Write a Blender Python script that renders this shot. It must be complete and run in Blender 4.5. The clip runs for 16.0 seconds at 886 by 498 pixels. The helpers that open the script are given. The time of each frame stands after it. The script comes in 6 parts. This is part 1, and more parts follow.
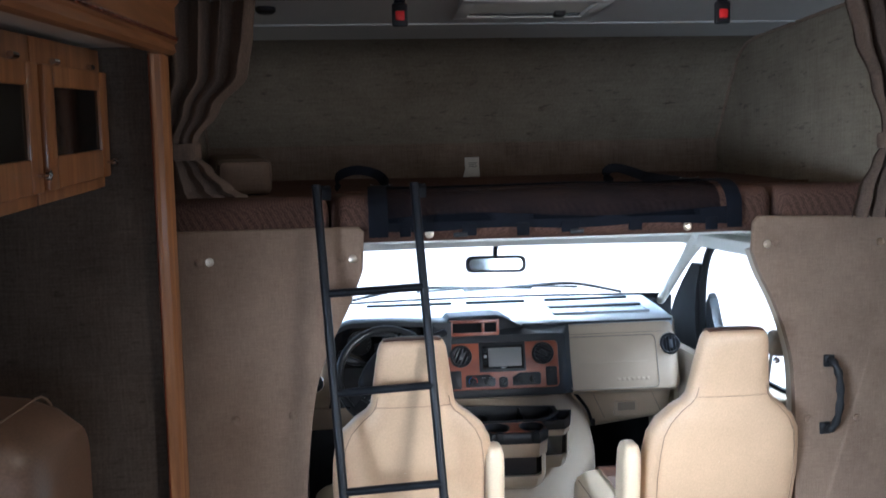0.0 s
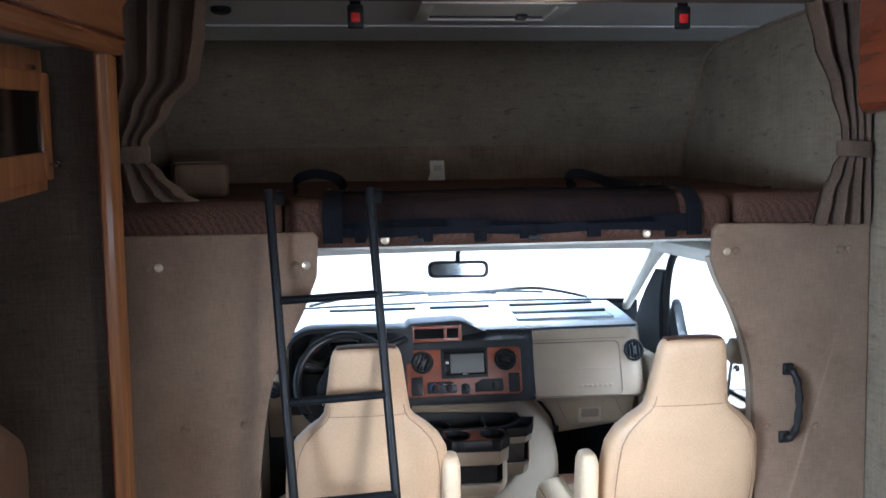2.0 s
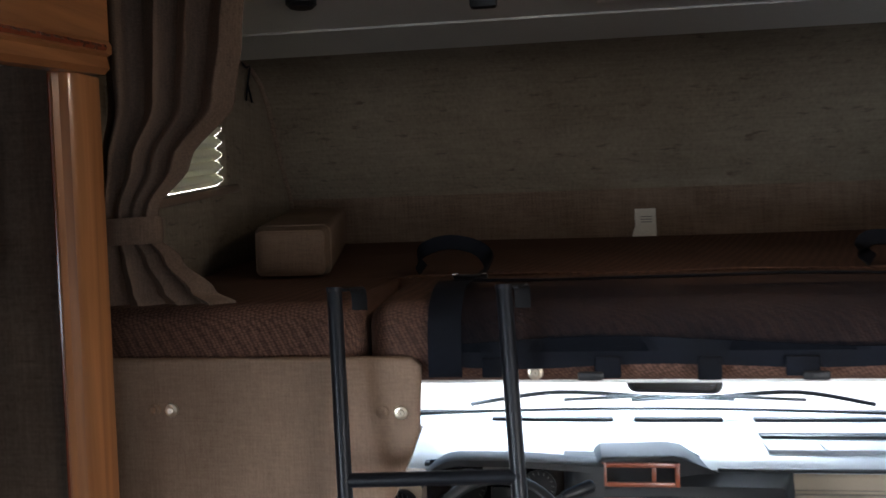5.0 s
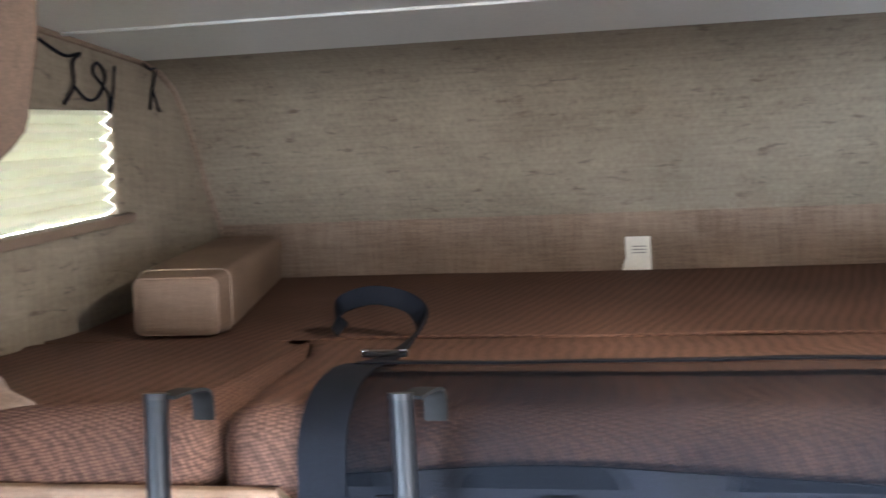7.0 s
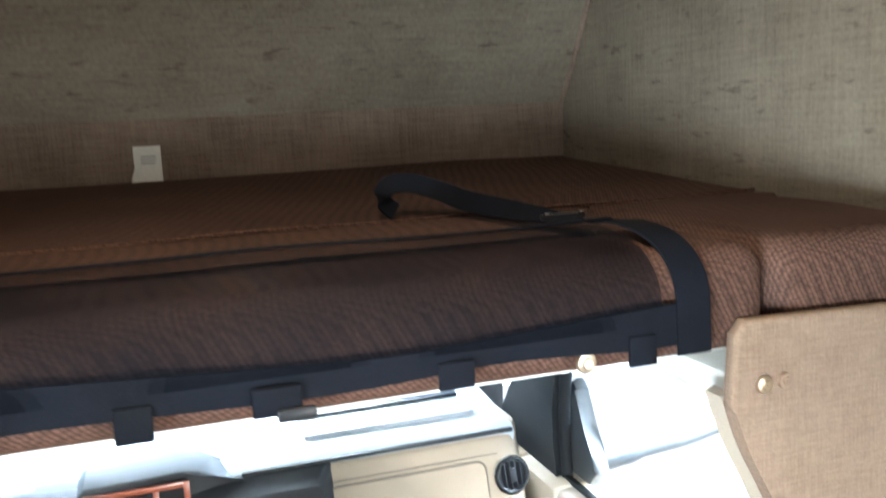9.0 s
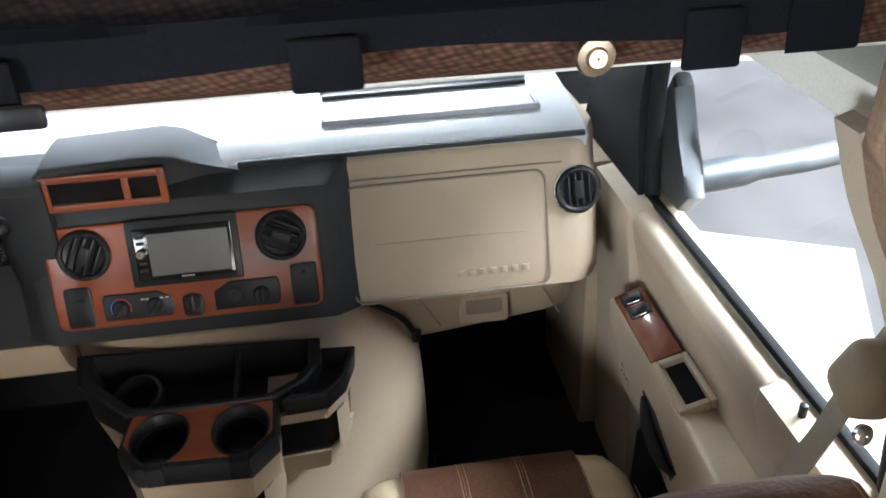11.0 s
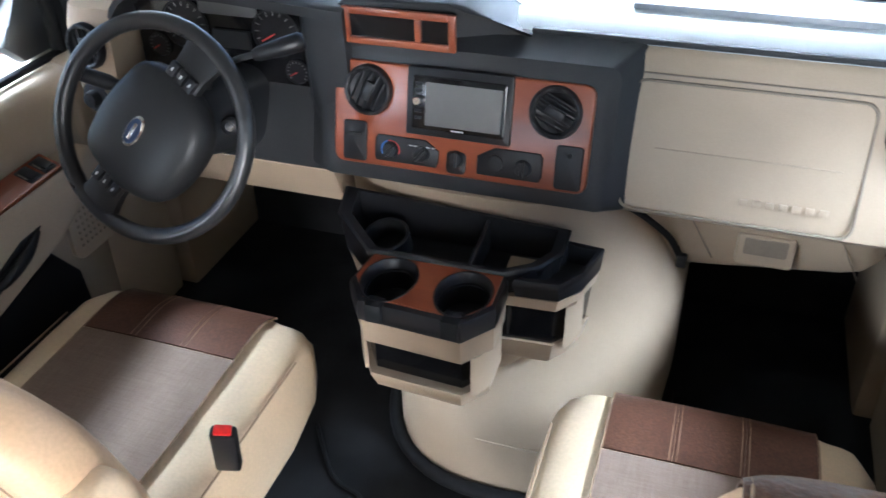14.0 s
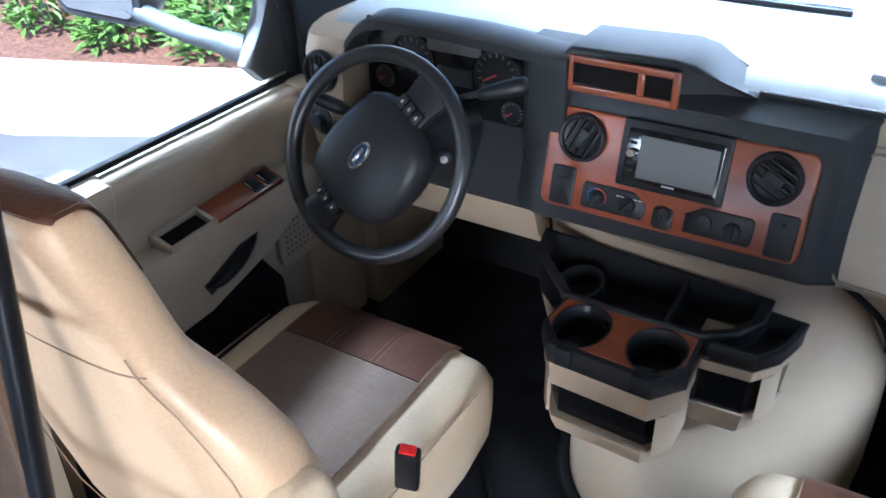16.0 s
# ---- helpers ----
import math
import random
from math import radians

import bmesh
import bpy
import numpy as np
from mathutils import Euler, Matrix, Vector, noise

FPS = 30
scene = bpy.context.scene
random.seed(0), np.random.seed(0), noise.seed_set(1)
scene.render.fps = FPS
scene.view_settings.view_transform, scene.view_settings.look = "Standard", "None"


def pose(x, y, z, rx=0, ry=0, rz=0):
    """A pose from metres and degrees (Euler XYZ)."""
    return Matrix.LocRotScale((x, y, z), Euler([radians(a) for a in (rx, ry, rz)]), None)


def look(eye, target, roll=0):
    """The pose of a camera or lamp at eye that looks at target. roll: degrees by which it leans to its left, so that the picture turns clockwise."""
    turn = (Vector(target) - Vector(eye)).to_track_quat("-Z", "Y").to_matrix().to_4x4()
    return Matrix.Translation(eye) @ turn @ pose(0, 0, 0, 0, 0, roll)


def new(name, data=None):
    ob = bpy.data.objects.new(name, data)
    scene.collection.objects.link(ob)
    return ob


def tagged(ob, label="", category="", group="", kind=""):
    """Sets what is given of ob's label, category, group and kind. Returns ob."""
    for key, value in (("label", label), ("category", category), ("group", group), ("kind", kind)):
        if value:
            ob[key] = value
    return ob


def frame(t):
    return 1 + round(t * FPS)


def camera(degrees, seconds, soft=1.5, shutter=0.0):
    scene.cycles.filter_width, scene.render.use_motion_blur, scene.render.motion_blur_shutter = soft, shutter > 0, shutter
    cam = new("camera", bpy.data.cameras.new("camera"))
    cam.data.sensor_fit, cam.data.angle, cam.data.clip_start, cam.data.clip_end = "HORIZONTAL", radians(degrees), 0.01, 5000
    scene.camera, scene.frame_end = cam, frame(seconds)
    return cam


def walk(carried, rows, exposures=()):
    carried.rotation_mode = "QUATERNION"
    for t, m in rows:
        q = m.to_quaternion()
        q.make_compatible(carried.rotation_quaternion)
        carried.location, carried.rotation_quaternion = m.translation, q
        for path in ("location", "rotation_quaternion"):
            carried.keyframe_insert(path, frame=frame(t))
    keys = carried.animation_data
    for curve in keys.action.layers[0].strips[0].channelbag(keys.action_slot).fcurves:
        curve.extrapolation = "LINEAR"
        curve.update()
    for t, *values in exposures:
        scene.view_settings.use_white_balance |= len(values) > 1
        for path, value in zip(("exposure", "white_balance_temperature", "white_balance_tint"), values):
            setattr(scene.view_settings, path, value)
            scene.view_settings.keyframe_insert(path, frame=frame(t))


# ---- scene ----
cam = camera(54.6, 16.0, shutter=0.4)
PATH = [
    (0, (-0.54, -0.176, 1.525), (-0.364, 1.809, 1.364), -1.4),
    (0.5, (-0.519, -0.189, 1.535), (-0.319, 1.799, 1.458), -1.1),
    (1, (-0.507, -0.191, 1.533), (-0.293, 1.796, 1.468), -0.8),
    (1.5, (-0.501, -0.18, 1.535), (-0.262, 1.804, 1.45), -0.7),
    (2, (-0.464, -0.137, 1.538), (-0.24, 1.844, 1.377), -1.0),
    (2.5, (-0.367, -0.018, 1.535), (-0.194, 1.959, 1.286), -0.9),
    (3, (-0.274, 0.122, 1.54), (-0.181, 2.097, 1.242), -0.7),
    (3.5, (-0.271, 0.3, 1.555), (-0.256, 2.283, 1.301), -1.2),
    (4, (-0.307, 0.545, 1.597), (-0.358, 2.538, 1.448), -1.9),
    (4.2, (-0.297, 0.625, 1.605), (-0.39, 2.619, 1.481), -1.9),
    (6.3, (-0.268, 1.445, 1.708), (-0.742, 3.387, 1.631), -1.9),
    (6.5, (-0.246, 1.463, 1.711), (-0.71, 3.407, 1.634), -2.1),
    (7, (-0.191, 1.494, 1.721), (-0.499, 3.468, 1.633), -2.0),
    (7.5, (-0.13, 1.506, 1.714), (-0.133, 3.504, 1.612), -2.7),
    (8, (-0.098, 1.511, 1.71), (0.193, 3.486, 1.592), -2.4),
    (8.5, (-0.083, 1.501, 1.719), (0.448, 3.422, 1.549), -3.0),
    (9, (-0.005, 1.557, 1.668), (0.615, 3.434, 1.366), -2.7),
    (9.5, (0.127, 1.651, 1.625), (0.69, 3.491, 1.081), -2.5),
    (10, (0.197, 1.781, 1.569), (0.666, 3.566, 0.798), -2.8),
    (10.2, (0.202, 1.825, 1.554), (0.641, 3.598, 0.74), -3.0),
    (12.3, (0.513, 2.043, 1.448), (0.404, 3.652, 0.266), -1.0),
    (12.5, (0.492, 2.018, 1.426), (0.386, 3.649, 0.273), -0.5),
    (13, (0.468, 2.027, 1.43), (0.286, 3.643, 0.266), 0.2),
    (13.5, (0.455, 2.019, 1.421), (0.099, 3.623, 0.28), -0.4),
    (14, (0.446, 2.025, 1.434), (-0.098, 3.579, 0.299), -1.4),
    (14.5, (0.412, 2.005, 1.437), (-0.216, 3.543, 0.323), -1.3),
    (15, (0.411, 1.993, 1.44), (-0.305, 3.499, 0.336), -1.5),
    (15.5, (0.396, 1.999, 1.464), (-0.409, 3.448, 0.344), -1.6),
    (16, (0.384, 1.978, 1.456), (-0.506, 3.423, 0.4), -1.1),
]

# exposure follows the clip: dim at first, brighter in the bunk, darker again in the cab
EXPOSURES = [(0.0, 1.62, 5350, 9), (1.5, 1.62, 5350, 9), (2.5, 1.52, 5450, 9), (3.5, 1.08, 5700, 9), (4.2, 1.05, 5900, 10), (5.2, 2.0, 6000, 10), (6.3, 3.75, 5900, 9), (7.0, 4.42, 5550, 8), (8.0, 4.92, 5500, 6), (8.5, 4.2, 5650, 4), (9.0, 3.2, 5900, 4), (9.5, 2.55, 6100, 4), (10.0, 1.72, 6300, 6), (12.3, 2.15, 6500, 10), (13.2, 2.3, 6200, 10), (14.5, 2.55, 5450, 9), (15.3, 2.5, 5250, 9), (16.0, 2.2, 5250, 9)]
walk(cam, [(t, look(eye, target, roll)) for t, eye, target, roll in PATH], EXPOSURES)

# ---- world and sun ----
world = bpy.data.worlds.new("sky")
scene.world = world
world.use_nodes = True
wn = world.node_tree.nodes
wl = world.node_tree.links
wn.clear()
sky = wn.new("ShaderNodeTexSky")
sky.sky_type = "NISHITA"
sky.sun_disc = False
sky.sun_elevation = radians(52)
sky.sun_rotation = radians(172)
bg = wn.new("ShaderNodeBackground")
bg.inputs["Strength"].default_value = 0.15
wo = wn.new("ShaderNodeOutputWorld")
wl.new(sky.outputs[0], bg.inputs[0])
wl.new(bg.outputs[0], wo.inputs[0])
sun_data = bpy.data.lights.new("sun", "SUN")
sun_data.energy, sun_data.angle, sun_data.color = 5.0, radians(0.6), (1.0, 0.95, 0.88)
sun = new("sun", sun_data)
sun.matrix_world = look((0.8, -6.0, 8.0), (0, 0, 0))


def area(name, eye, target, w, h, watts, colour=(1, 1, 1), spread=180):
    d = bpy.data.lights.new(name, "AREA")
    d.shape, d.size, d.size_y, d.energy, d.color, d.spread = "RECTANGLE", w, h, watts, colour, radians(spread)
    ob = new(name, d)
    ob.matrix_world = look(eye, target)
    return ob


# daylight lamps outside the cab and bunk windows, plus added fills in the house
area("windshield_light", (0, 4.7, 2.2), (0, 3.3, 0.85), 1.8, 1.0, 135, (0.84, 0.93, 1.0))
area("door_light", (1.75, 3.05, 1.95), (0.6, 3.05, 0.6), 1.1, 0.8, 150, (0.8, 0.91, 1.0))
area("door_light", (-1.75, 3.05, 1.95), (-0.6, 3.05, 0.6), 1.1, 0.8, 190, (0.8, 0.91, 1.0))
# four added fill lamps; the house walls beside them have no opening
area("entry_door_light", (1.2, 0.5, 0.8), (0.22, 2.5, 0.5), 1.0, 1.1, 4.3, (1.0, 0.96, 0.9), 55)
area("side_window_light", (1.2, 1.2, 1.5), (-1.25, 2.75, 1.55), 0.6, 0.4, 0.4, (0.95, 0.97, 1.0), 75)
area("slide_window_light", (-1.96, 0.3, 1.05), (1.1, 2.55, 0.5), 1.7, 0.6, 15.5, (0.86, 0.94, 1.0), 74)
area("rear_window_light", (-0.1, -2.46, 1.1), (0.1, 3.2, 0.35), 1.2, 0.6, 3.0, (0.8, 0.91, 1.0), 150)
area("bunk_window_light", (-1.6, 3.1, 2.1), (-1.2, 3.1, 1.82), 0.6, 0.3, 0.05, (1.0, 0.97, 0.9))

# ---- materials ----


def mat(name, base, rough=0.6, metal=0.0, vary=0.12, scale=8.0, fine=120.0, bump=0.15, coat=0.0, stretch=(1, 1, 1), second=None, depth=0.002):
    """A surface with colour variation at two scales and fine relief."""
    m = bpy.data.materials.new(name)
    m.use_nodes = True
    n, l = m.node_tree.nodes, m.node_tree.links
    p = n["Principled BSDF"]
    tc = n.new("ShaderNodeTexCoord")
    mp = n.new("ShaderNodeMapping")
    mp.inputs["Scale"].default_value = stretch
    l.new(tc.outputs["Object"], mp.inputs[0])
    big = n.new("ShaderNodeTexNoise")
    big.inputs["Scale"].default_value, big.inputs["Detail"].default_value = scale, 4
    small = n.new("ShaderNodeTexNoise")
    small.inputs["Scale"].default_value, small.inputs["Detail"].default_value = fine, 3
    l.new(mp.outputs[0], big.inputs[0])
    l.new(mp.outputs[0], small.inputs[0])
    add = n.new("ShaderNodeMath")
    add.operation = "ADD"
    l.new(big.outputs[0], add.inputs[0])
    l.new(small.outputs[0], add.inputs[1])
    ramp = n.new("ShaderNodeValToRGB")
    dark = second or tuple(c * (1 - vary * 2) for c in base)
    light = tuple(min(1, c * (1 + vary)) for c in base)
    ramp.color_ramp.elements[0].position, ramp.color_ramp.elements[1].position = 0.36, 0.64
    ramp.color_ramp.elements[0].color, ramp.color_ramp.elements[1].color = (*dark, 1), (*light, 1)
    half = n.new("ShaderNodeMath")
    half.operation = "MULTIPLY"
    half.inputs[1].default_value = 0.5
    l.new(add.outputs[0], half.inputs[0])
    l.new(half.outputs[0], ramp.inputs[0])
    l.new(ramp.outputs[0], p.inputs["Base Color"])
    rr = n.new("ShaderNodeMapRange")
    rr.inputs["To Min"].default_value, rr.inputs["To Max"].default_value = max(0.03, rough - 0.08), min(1, rough + 0.1)
    l.new(big.outputs[0], rr.inputs[0])
    l.new(rr.outputs[0], p.inputs["Roughness"])
    p.inputs["Metallic"].default_value = metal
    p.inputs["Coat Weight"].default_value = coat
    p.inputs["Coat Roughness"].default_value = 0.08
    if bump:
        b = n.new("ShaderNodeBump")
        b.inputs["Strength"].default_value, b.inputs["Distance"].default_value = bump, depth
        l.new(small.outputs[0], b.inputs["Height"])
        l.new(b.outputs[0], p.inputs["Normal"])
    return m


def weave(name, dark, light, size=0.006, rough=0.9, bump=0.5, slub=0.5, flecks=0.0):
    """Woven cloth: crossing threads with slubs."""
    m = bpy.data.materials.new(name)
    m.use_nodes = True
    n, l = m.node_tree.nodes, m.node_tree.links
    p = n["Principled BSDF"]
    tc = n.new("ShaderNodeTexCoord")
    outs = []
    for st in ((1, 14, 14), (14, 14, 1), (14, 1, 14)):
        mp = n.new("ShaderNodeMapping")
        mp.inputs["Scale"].default_value = st
        l.new(tc.outputs["Object"], mp.inputs[0])
        t = n.new("ShaderNodeTexNoise")
        t.inputs["Scale"].default_value, t.inputs["Detail"].default_value = 0.09 / size, 2
        l.new(mp.outputs[0], t.inputs[0])
        outs.append(t.outputs[0])
    mx = n.new("ShaderNodeMath")
    mx.operation = "ADD"
    l.new(outs[0], mx.inputs[0])
    l.new(outs[1], mx.inputs[1])
    mx2 = n.new("ShaderNodeMath")
    mx2.operation = "ADD"
    l.new(mx.outputs[0], mx2.inputs[0])
    l.new(outs[2], mx2.inputs[1])
    third = n.new("ShaderNodeMath")
    third.operation = "MULTIPLY"
    third.inputs[1].default_value = 1 / 3
    l.new(mx2.outputs[0], third.inputs[0])
    big = n.new("ShaderNodeTexNoise")
    big.inputs["Scale"].default_value = 5
    l.new(tc.outputs["Object"], big.inputs[0])
    blend = n.new("ShaderNodeMath")
    blend.operation = "MULTIPLY_ADD"
    blend.inputs[1].default_value = 0.3
    l.new(big.outputs[0], blend.inputs[0])
    sc = n.new("ShaderNodeMath")
    sc.operation = "MULTIPLY"
    sc.inputs[1].default_value = 0.7
    l.new(third.outputs[0], sc.inputs[0])
    l.new(sc.outputs[0], blend.inputs[2])
    ramp = n.new("ShaderNodeValToRGB")
    ramp.color_ramp.elements[0].position, ramp.color_ramp.elements[1].position = 0.5 - 0.13 / (0.5 + slub), 0.5 + 0.13 / (0.5 + slub)
    ramp.color_ramp.elements[0].color, ramp.color_ramp.elements[1].color = (*dark, 1), (*light, 1)
    l.new(blend.outputs[0], ramp.inputs[0])
    if flecks:
        mf = n.new("ShaderNodeMapping")
        mf.inputs["Scale"].default_value = (9, 9, 34)
        l.new(tc.outputs["Object"], mf.inputs[0])
        tf = n.new("ShaderNodeTexNoise")
        tf.inputs["Scale"].default_value, tf.inputs["Detail"].default_value = 1.6, 3
        l.new(mf.outputs[0], tf.inputs[0])
        rf = n.new("ShaderNodeMapRange")
        rf.inputs["From Min"].default_value, rf.inputs["From Max"].default_value = 0.62, 0.74
        rf.inputs["To Min"].default_value, rf.inputs["To Max"].default_value = 0.0, flecks
        l.new(tf.outputs[0], rf.inputs[0])
        mk = n.new("ShaderNodeMix")
        mk.data_type = "RGBA"
        l.new(rf.outputs[0], mk.inputs["Factor"])
        l.new(ramp.outputs[0], mk.inputs[6])
        mk.inputs[7].default_value = (*[c * 0.6 for c in dark], 1)
        l.new(mk.outputs[2], p.inputs["Base Color"])
    else:
        l.new(ramp.outputs[0], p.inputs["Base Color"])
    p.inputs["Roughness"].default_value = rough
    p.inputs["Specular IOR Level"].default_value = 0.25
    b = n.new("ShaderNodeBump")
    b.inputs["Strength"].default_value, b.inputs["Distance"].default_value = bump, 0.0015
    l.new(third.outputs[0], b.inputs["Height"])
    l.new(b.outputs[0], p.inputs["Normal"])
    return m


def knit(name, dark, light, cell=0.0058, rough=0.75):
    """A heavy knit with rows of small raised loops."""
    m = bpy.data.materials.new(name)
    m.use_nodes = True
    n, l = m.node_tree.nodes, m.node_tree.links
    p = n["Principled BSDF"]
    tc = n.new("ShaderNodeTexCoord")
    v = n.new("ShaderNodeTexVoronoi")
    v.inputs["Scale"].default_value, v.inputs["Randomness"].default_value = 1 / cell, 0.3
    mp = n.new("ShaderNodeMapping")
    mp.inputs["Scale"].default_value = (0.6, 1, 1)
    mp.inputs["Rotation"].default_value = (0, 0.3, 0.3)
    l.new(tc.outputs["Object"], mp.inputs[0])
    l.new(mp.outputs[0], v.inputs["Vector"])
    big = n.new("ShaderNodeTexNoise")
    big.inputs["Scale"].default_value = 4
    l.new(tc.outputs["Object"], big.inputs[0])
    ramp = n.new("ShaderNodeValToRGB")
    ramp.color_ramp.elements[0].position, ramp.color_ramp.elements[1].position = 0.1, 0.72
    ramp.color_ramp.elements[0].color, ramp.color_ramp.elements[1].color = (*light, 1), (*dark, 1)
    l.new(v.outputs["Distance"], ramp.inputs[0])
    mix = n.new("ShaderNodeMix")
    mix.data_type, mix.blend_type = "RGBA", "MULTIPLY"
    mix.inputs["Factor"].default_value = 0.5
    l.new(ramp.outputs[0], mix.inputs[6])
    l.new(big.outputs[0], mix.inputs[7])
    l.new(mix.outputs[2], p.inputs["Base Color"])
    p.inputs["Roughness"].default_value = rough
    p.inputs["Sheen Weight"].default_value = 0.0
    p.inputs["Specular IOR Level"].default_value = 0.12
    b = n.new("ShaderNodeBump")
    b.invert = True
    b.inputs["Strength"].default_value, b.inputs["Distance"].default_value = 0.7, 0.002
    l.new(v.outputs["Distance"], b.inputs["Height"])
    l.new(b.outputs[0], p.inputs["Normal"])
    return m


def wood(name, dark, light, axis="z", rough=0.35, coat=0.3, scale=1.0):
    m = bpy.data.materials.new(name)
    m.use_nodes = True
    n, l = m.node_tree.nodes, m.node_tree.links
    p = n["Principled BSDF"]
    tc = n.new("ShaderNodeTexCoord")
    mp = n.new("ShaderNodeMapping")
    mp.inputs["Scale"].default_value = {"z": (30, 30, 1.6), "y": (30, 1.6, 30), "x": (1.6, 30, 30)}[axis]
    l.new(tc.outputs["Object"], mp.inputs[0])
    t = n.new("ShaderNodeTexNoise")
    t.inputs["Scale"].default_value, t.inputs["Detail"].default_value, t.inputs["Distortion"].default_value = scale, 5, 0.6
    l.new(mp.outputs[0], t.inputs[0])
    ramp = n.new("ShaderNodeValToRGB")
    ramp.color_ramp.elements[0].position, ramp.color_ramp.elements[1].position = 0.3, 0.7
    ramp.color_ramp.elements[0].color, ramp.color_ramp.elements[1].color = (*dark, 1), (*light, 1)
    l.new(t.outputs[0], ramp.inputs[0])
    l.new(ramp.outputs[0], p.inputs["Base Color"])
    p.inputs["Roughness"].default_value = rough
    p.inputs["Coat Weight"].default_value = coat
    p.inputs["Coat Roughness"].default_value = 0.1
    b = n.new("ShaderNodeBump")
    b.inputs["Strength"].default_value, b.inputs["Distance"].default_value = 0.12, 0.001
    l.new(t.outputs[0], b.inputs["Height"])
    l.new(b.outputs[0], p.inputs["Normal"])
    return m


def glass(name, tint=(1, 1, 1)):
    m = bpy.data.materials.new(name)
    m.use_nodes = True
    n, l = m.node_tree.nodes, m.node_tree.links
    n.clear()
    o = n.new("ShaderNodeOutputMaterial")
    tr = n.new("ShaderNodeBsdfTransparent")
    tr.inputs[0].default_value = (*tint, 1)
    gl = n.new("ShaderNodeBsdfGlossy")
    gl.inputs["Roughness"].default_value = 0.02
    mix = n.new("ShaderNodeMixShader")
    mix.inputs[0].default_value = 0.05
    l.new(tr.outputs[0], mix.inputs[1])
    l.new(gl.outputs[0], mix.inputs[2])
    l.new(mix.outputs[0], o.inputs[0])
    return m


def glow(name, colour, strength):
    m = bpy.data.materials.new(name)
    m.use_nodes = True
    p = m.node_tree.nodes["Principled BSDF"]
    p.inputs["Base Color"].default_value = (*colour, 1)
    p.inputs["Emission Color"].default_value = (*colour, 1)
    p.inputs["Emission Strength"].default_value = strength
    return m


WALLPAPER = weave("linen_wallpaper", (0.12, 0.092, 0.064), (0.245, 0.202, 0.15), 0.012, 0.85, 0.2, 0.2, 0.7)
# darker copy of the wallpaper, with the slide-out's shade put into its colour
LINEN_DIM = weave("dim_wall_linen", (0.075, 0.052, 0.037), (0.19, 0.138, 0.1), 0.009, 0.85, 0.25, 0.2, 0.6)
STRIPCLOTH = weave("brown_linen", (0.12, 0.082, 0.058), (0.24, 0.175, 0.13), 0.008, 0.9, 0.3)
PANELCLOTH = weave("tan_panel_cloth", (0.165, 0.108, 0.073), (0.27, 0.185, 0.13), 0.0045, 0.9, 0.4)
CURTAIN = weave("taupe_curtain", (0.068, 0.044, 0.031), (0.145, 0.098, 0.07), 0.004, 0.85, 0.2)
MATTRESS = knit("brown_knit", (0.055, 0.027, 0.02), (0.2, 0.108, 0.076), 0.0045)
BOLSTER = weave("bolster_cloth", (0.1, 0.064, 0.044), (0.19, 0.125, 0.085), 0.004, 0.8, 0.2)
CEILING = mat("ceiling_board", (0.62, 0.61, 0.58), 0.5, vary=0.04, scale=3, bump=0.05)
HONEY = wood("honey_maple", (0.24, 0.09, 0.03), (0.46, 0.2, 0.075), "z")
HONEY_Y = wood("honey_maple_rail", (0.2, 0.075, 0.026), (0.42, 0.18, 0.068), "y")
CHERRY = wood("cherry_panel", (0.16, 0.036, 0.015), (0.25, 0.064, 0.026), "x", 0.32, 0.12, 0.6)
CHERRY_DOOR = wood("cherry_plate", (0.14, 0.035, 0.016), (0.23, 0.06, 0.026), "y", 0.2, 0.8, 0.6)
BEAMCLOTH = mat("brown_valance", (0.15, 0.1, 0.07), 0.7, vary=0.1, fine=200)
BLACKMETAL = mat("black_tube", (0.008, 0.009, 0.012), 0.36, 0.0, vary=0.2, bump=0.03)
BLACKPLASTIC = mat("black_plastic", (0.011, 0.011, 0.013), 0.4, vary=0.2, fine=400, bump=0.2, depth=0.0006)
CHARCOAL = mat("charcoal_dash", (0.026, 0.0272, 0.03), 0.48, vary=0.12, fine=500, bump=0.25, depth=0.0006)
NAVY = mat("navy_enamel", (0.02, 0.03, 0.06), 0.25, vary=0.05, bump=0)
DIALPRINT = mat("dim_dial_print", (0.2, 0.2, 0.2), 0.7, vary=0.1, bump=0)
RIMLEATHER = mat("worn_rim_leather", (0.016, 0.0165, 0.018), 0.3, vary=0.15, fine=600, bump=0.06, depth=0.0004)
DARKGREY = mat("dark_grey_plastic", (0.016, 0.0163, 0.0175), 0.4, vary=0.1, fine=400, bump=0.15, depth=0.0006)
PEBBLE = mat("pebble_dash", (0.35, 0.27, 0.192), 0.45, vary=0.05, fine=500, bump=0.25, depth=0.0006)
# darker pebble for seams, and for shade painted at step, latch and grille
PEBBLE_SEAM_SHADE = mat("pebble_shadow_line", (0.2, 0.16, 0.12), 0.6, vary=0.05, bump=0.1)
PEBBLE_DOOR = mat("pebble_door", (0.43, 0.355, 0.27), 0.5, vary=0.06, fine=400, bump=0.2, depth=0.0006)
HEADLINER = mat("pale_headliner", (0.62, 0.61, 0.56), 0.9, vary=0.05, fine=300, bump=0.1)
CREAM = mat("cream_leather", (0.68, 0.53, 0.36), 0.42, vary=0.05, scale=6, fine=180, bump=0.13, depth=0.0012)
# the same cream leather with warm lamp light put into its colour
CREAM_WARMLIT = mat("warm_lit_cream", (0.58, 0.395, 0.245), 0.42, vary=0.06, scale=6, fine=180, bump=0.15, depth=0.0012)
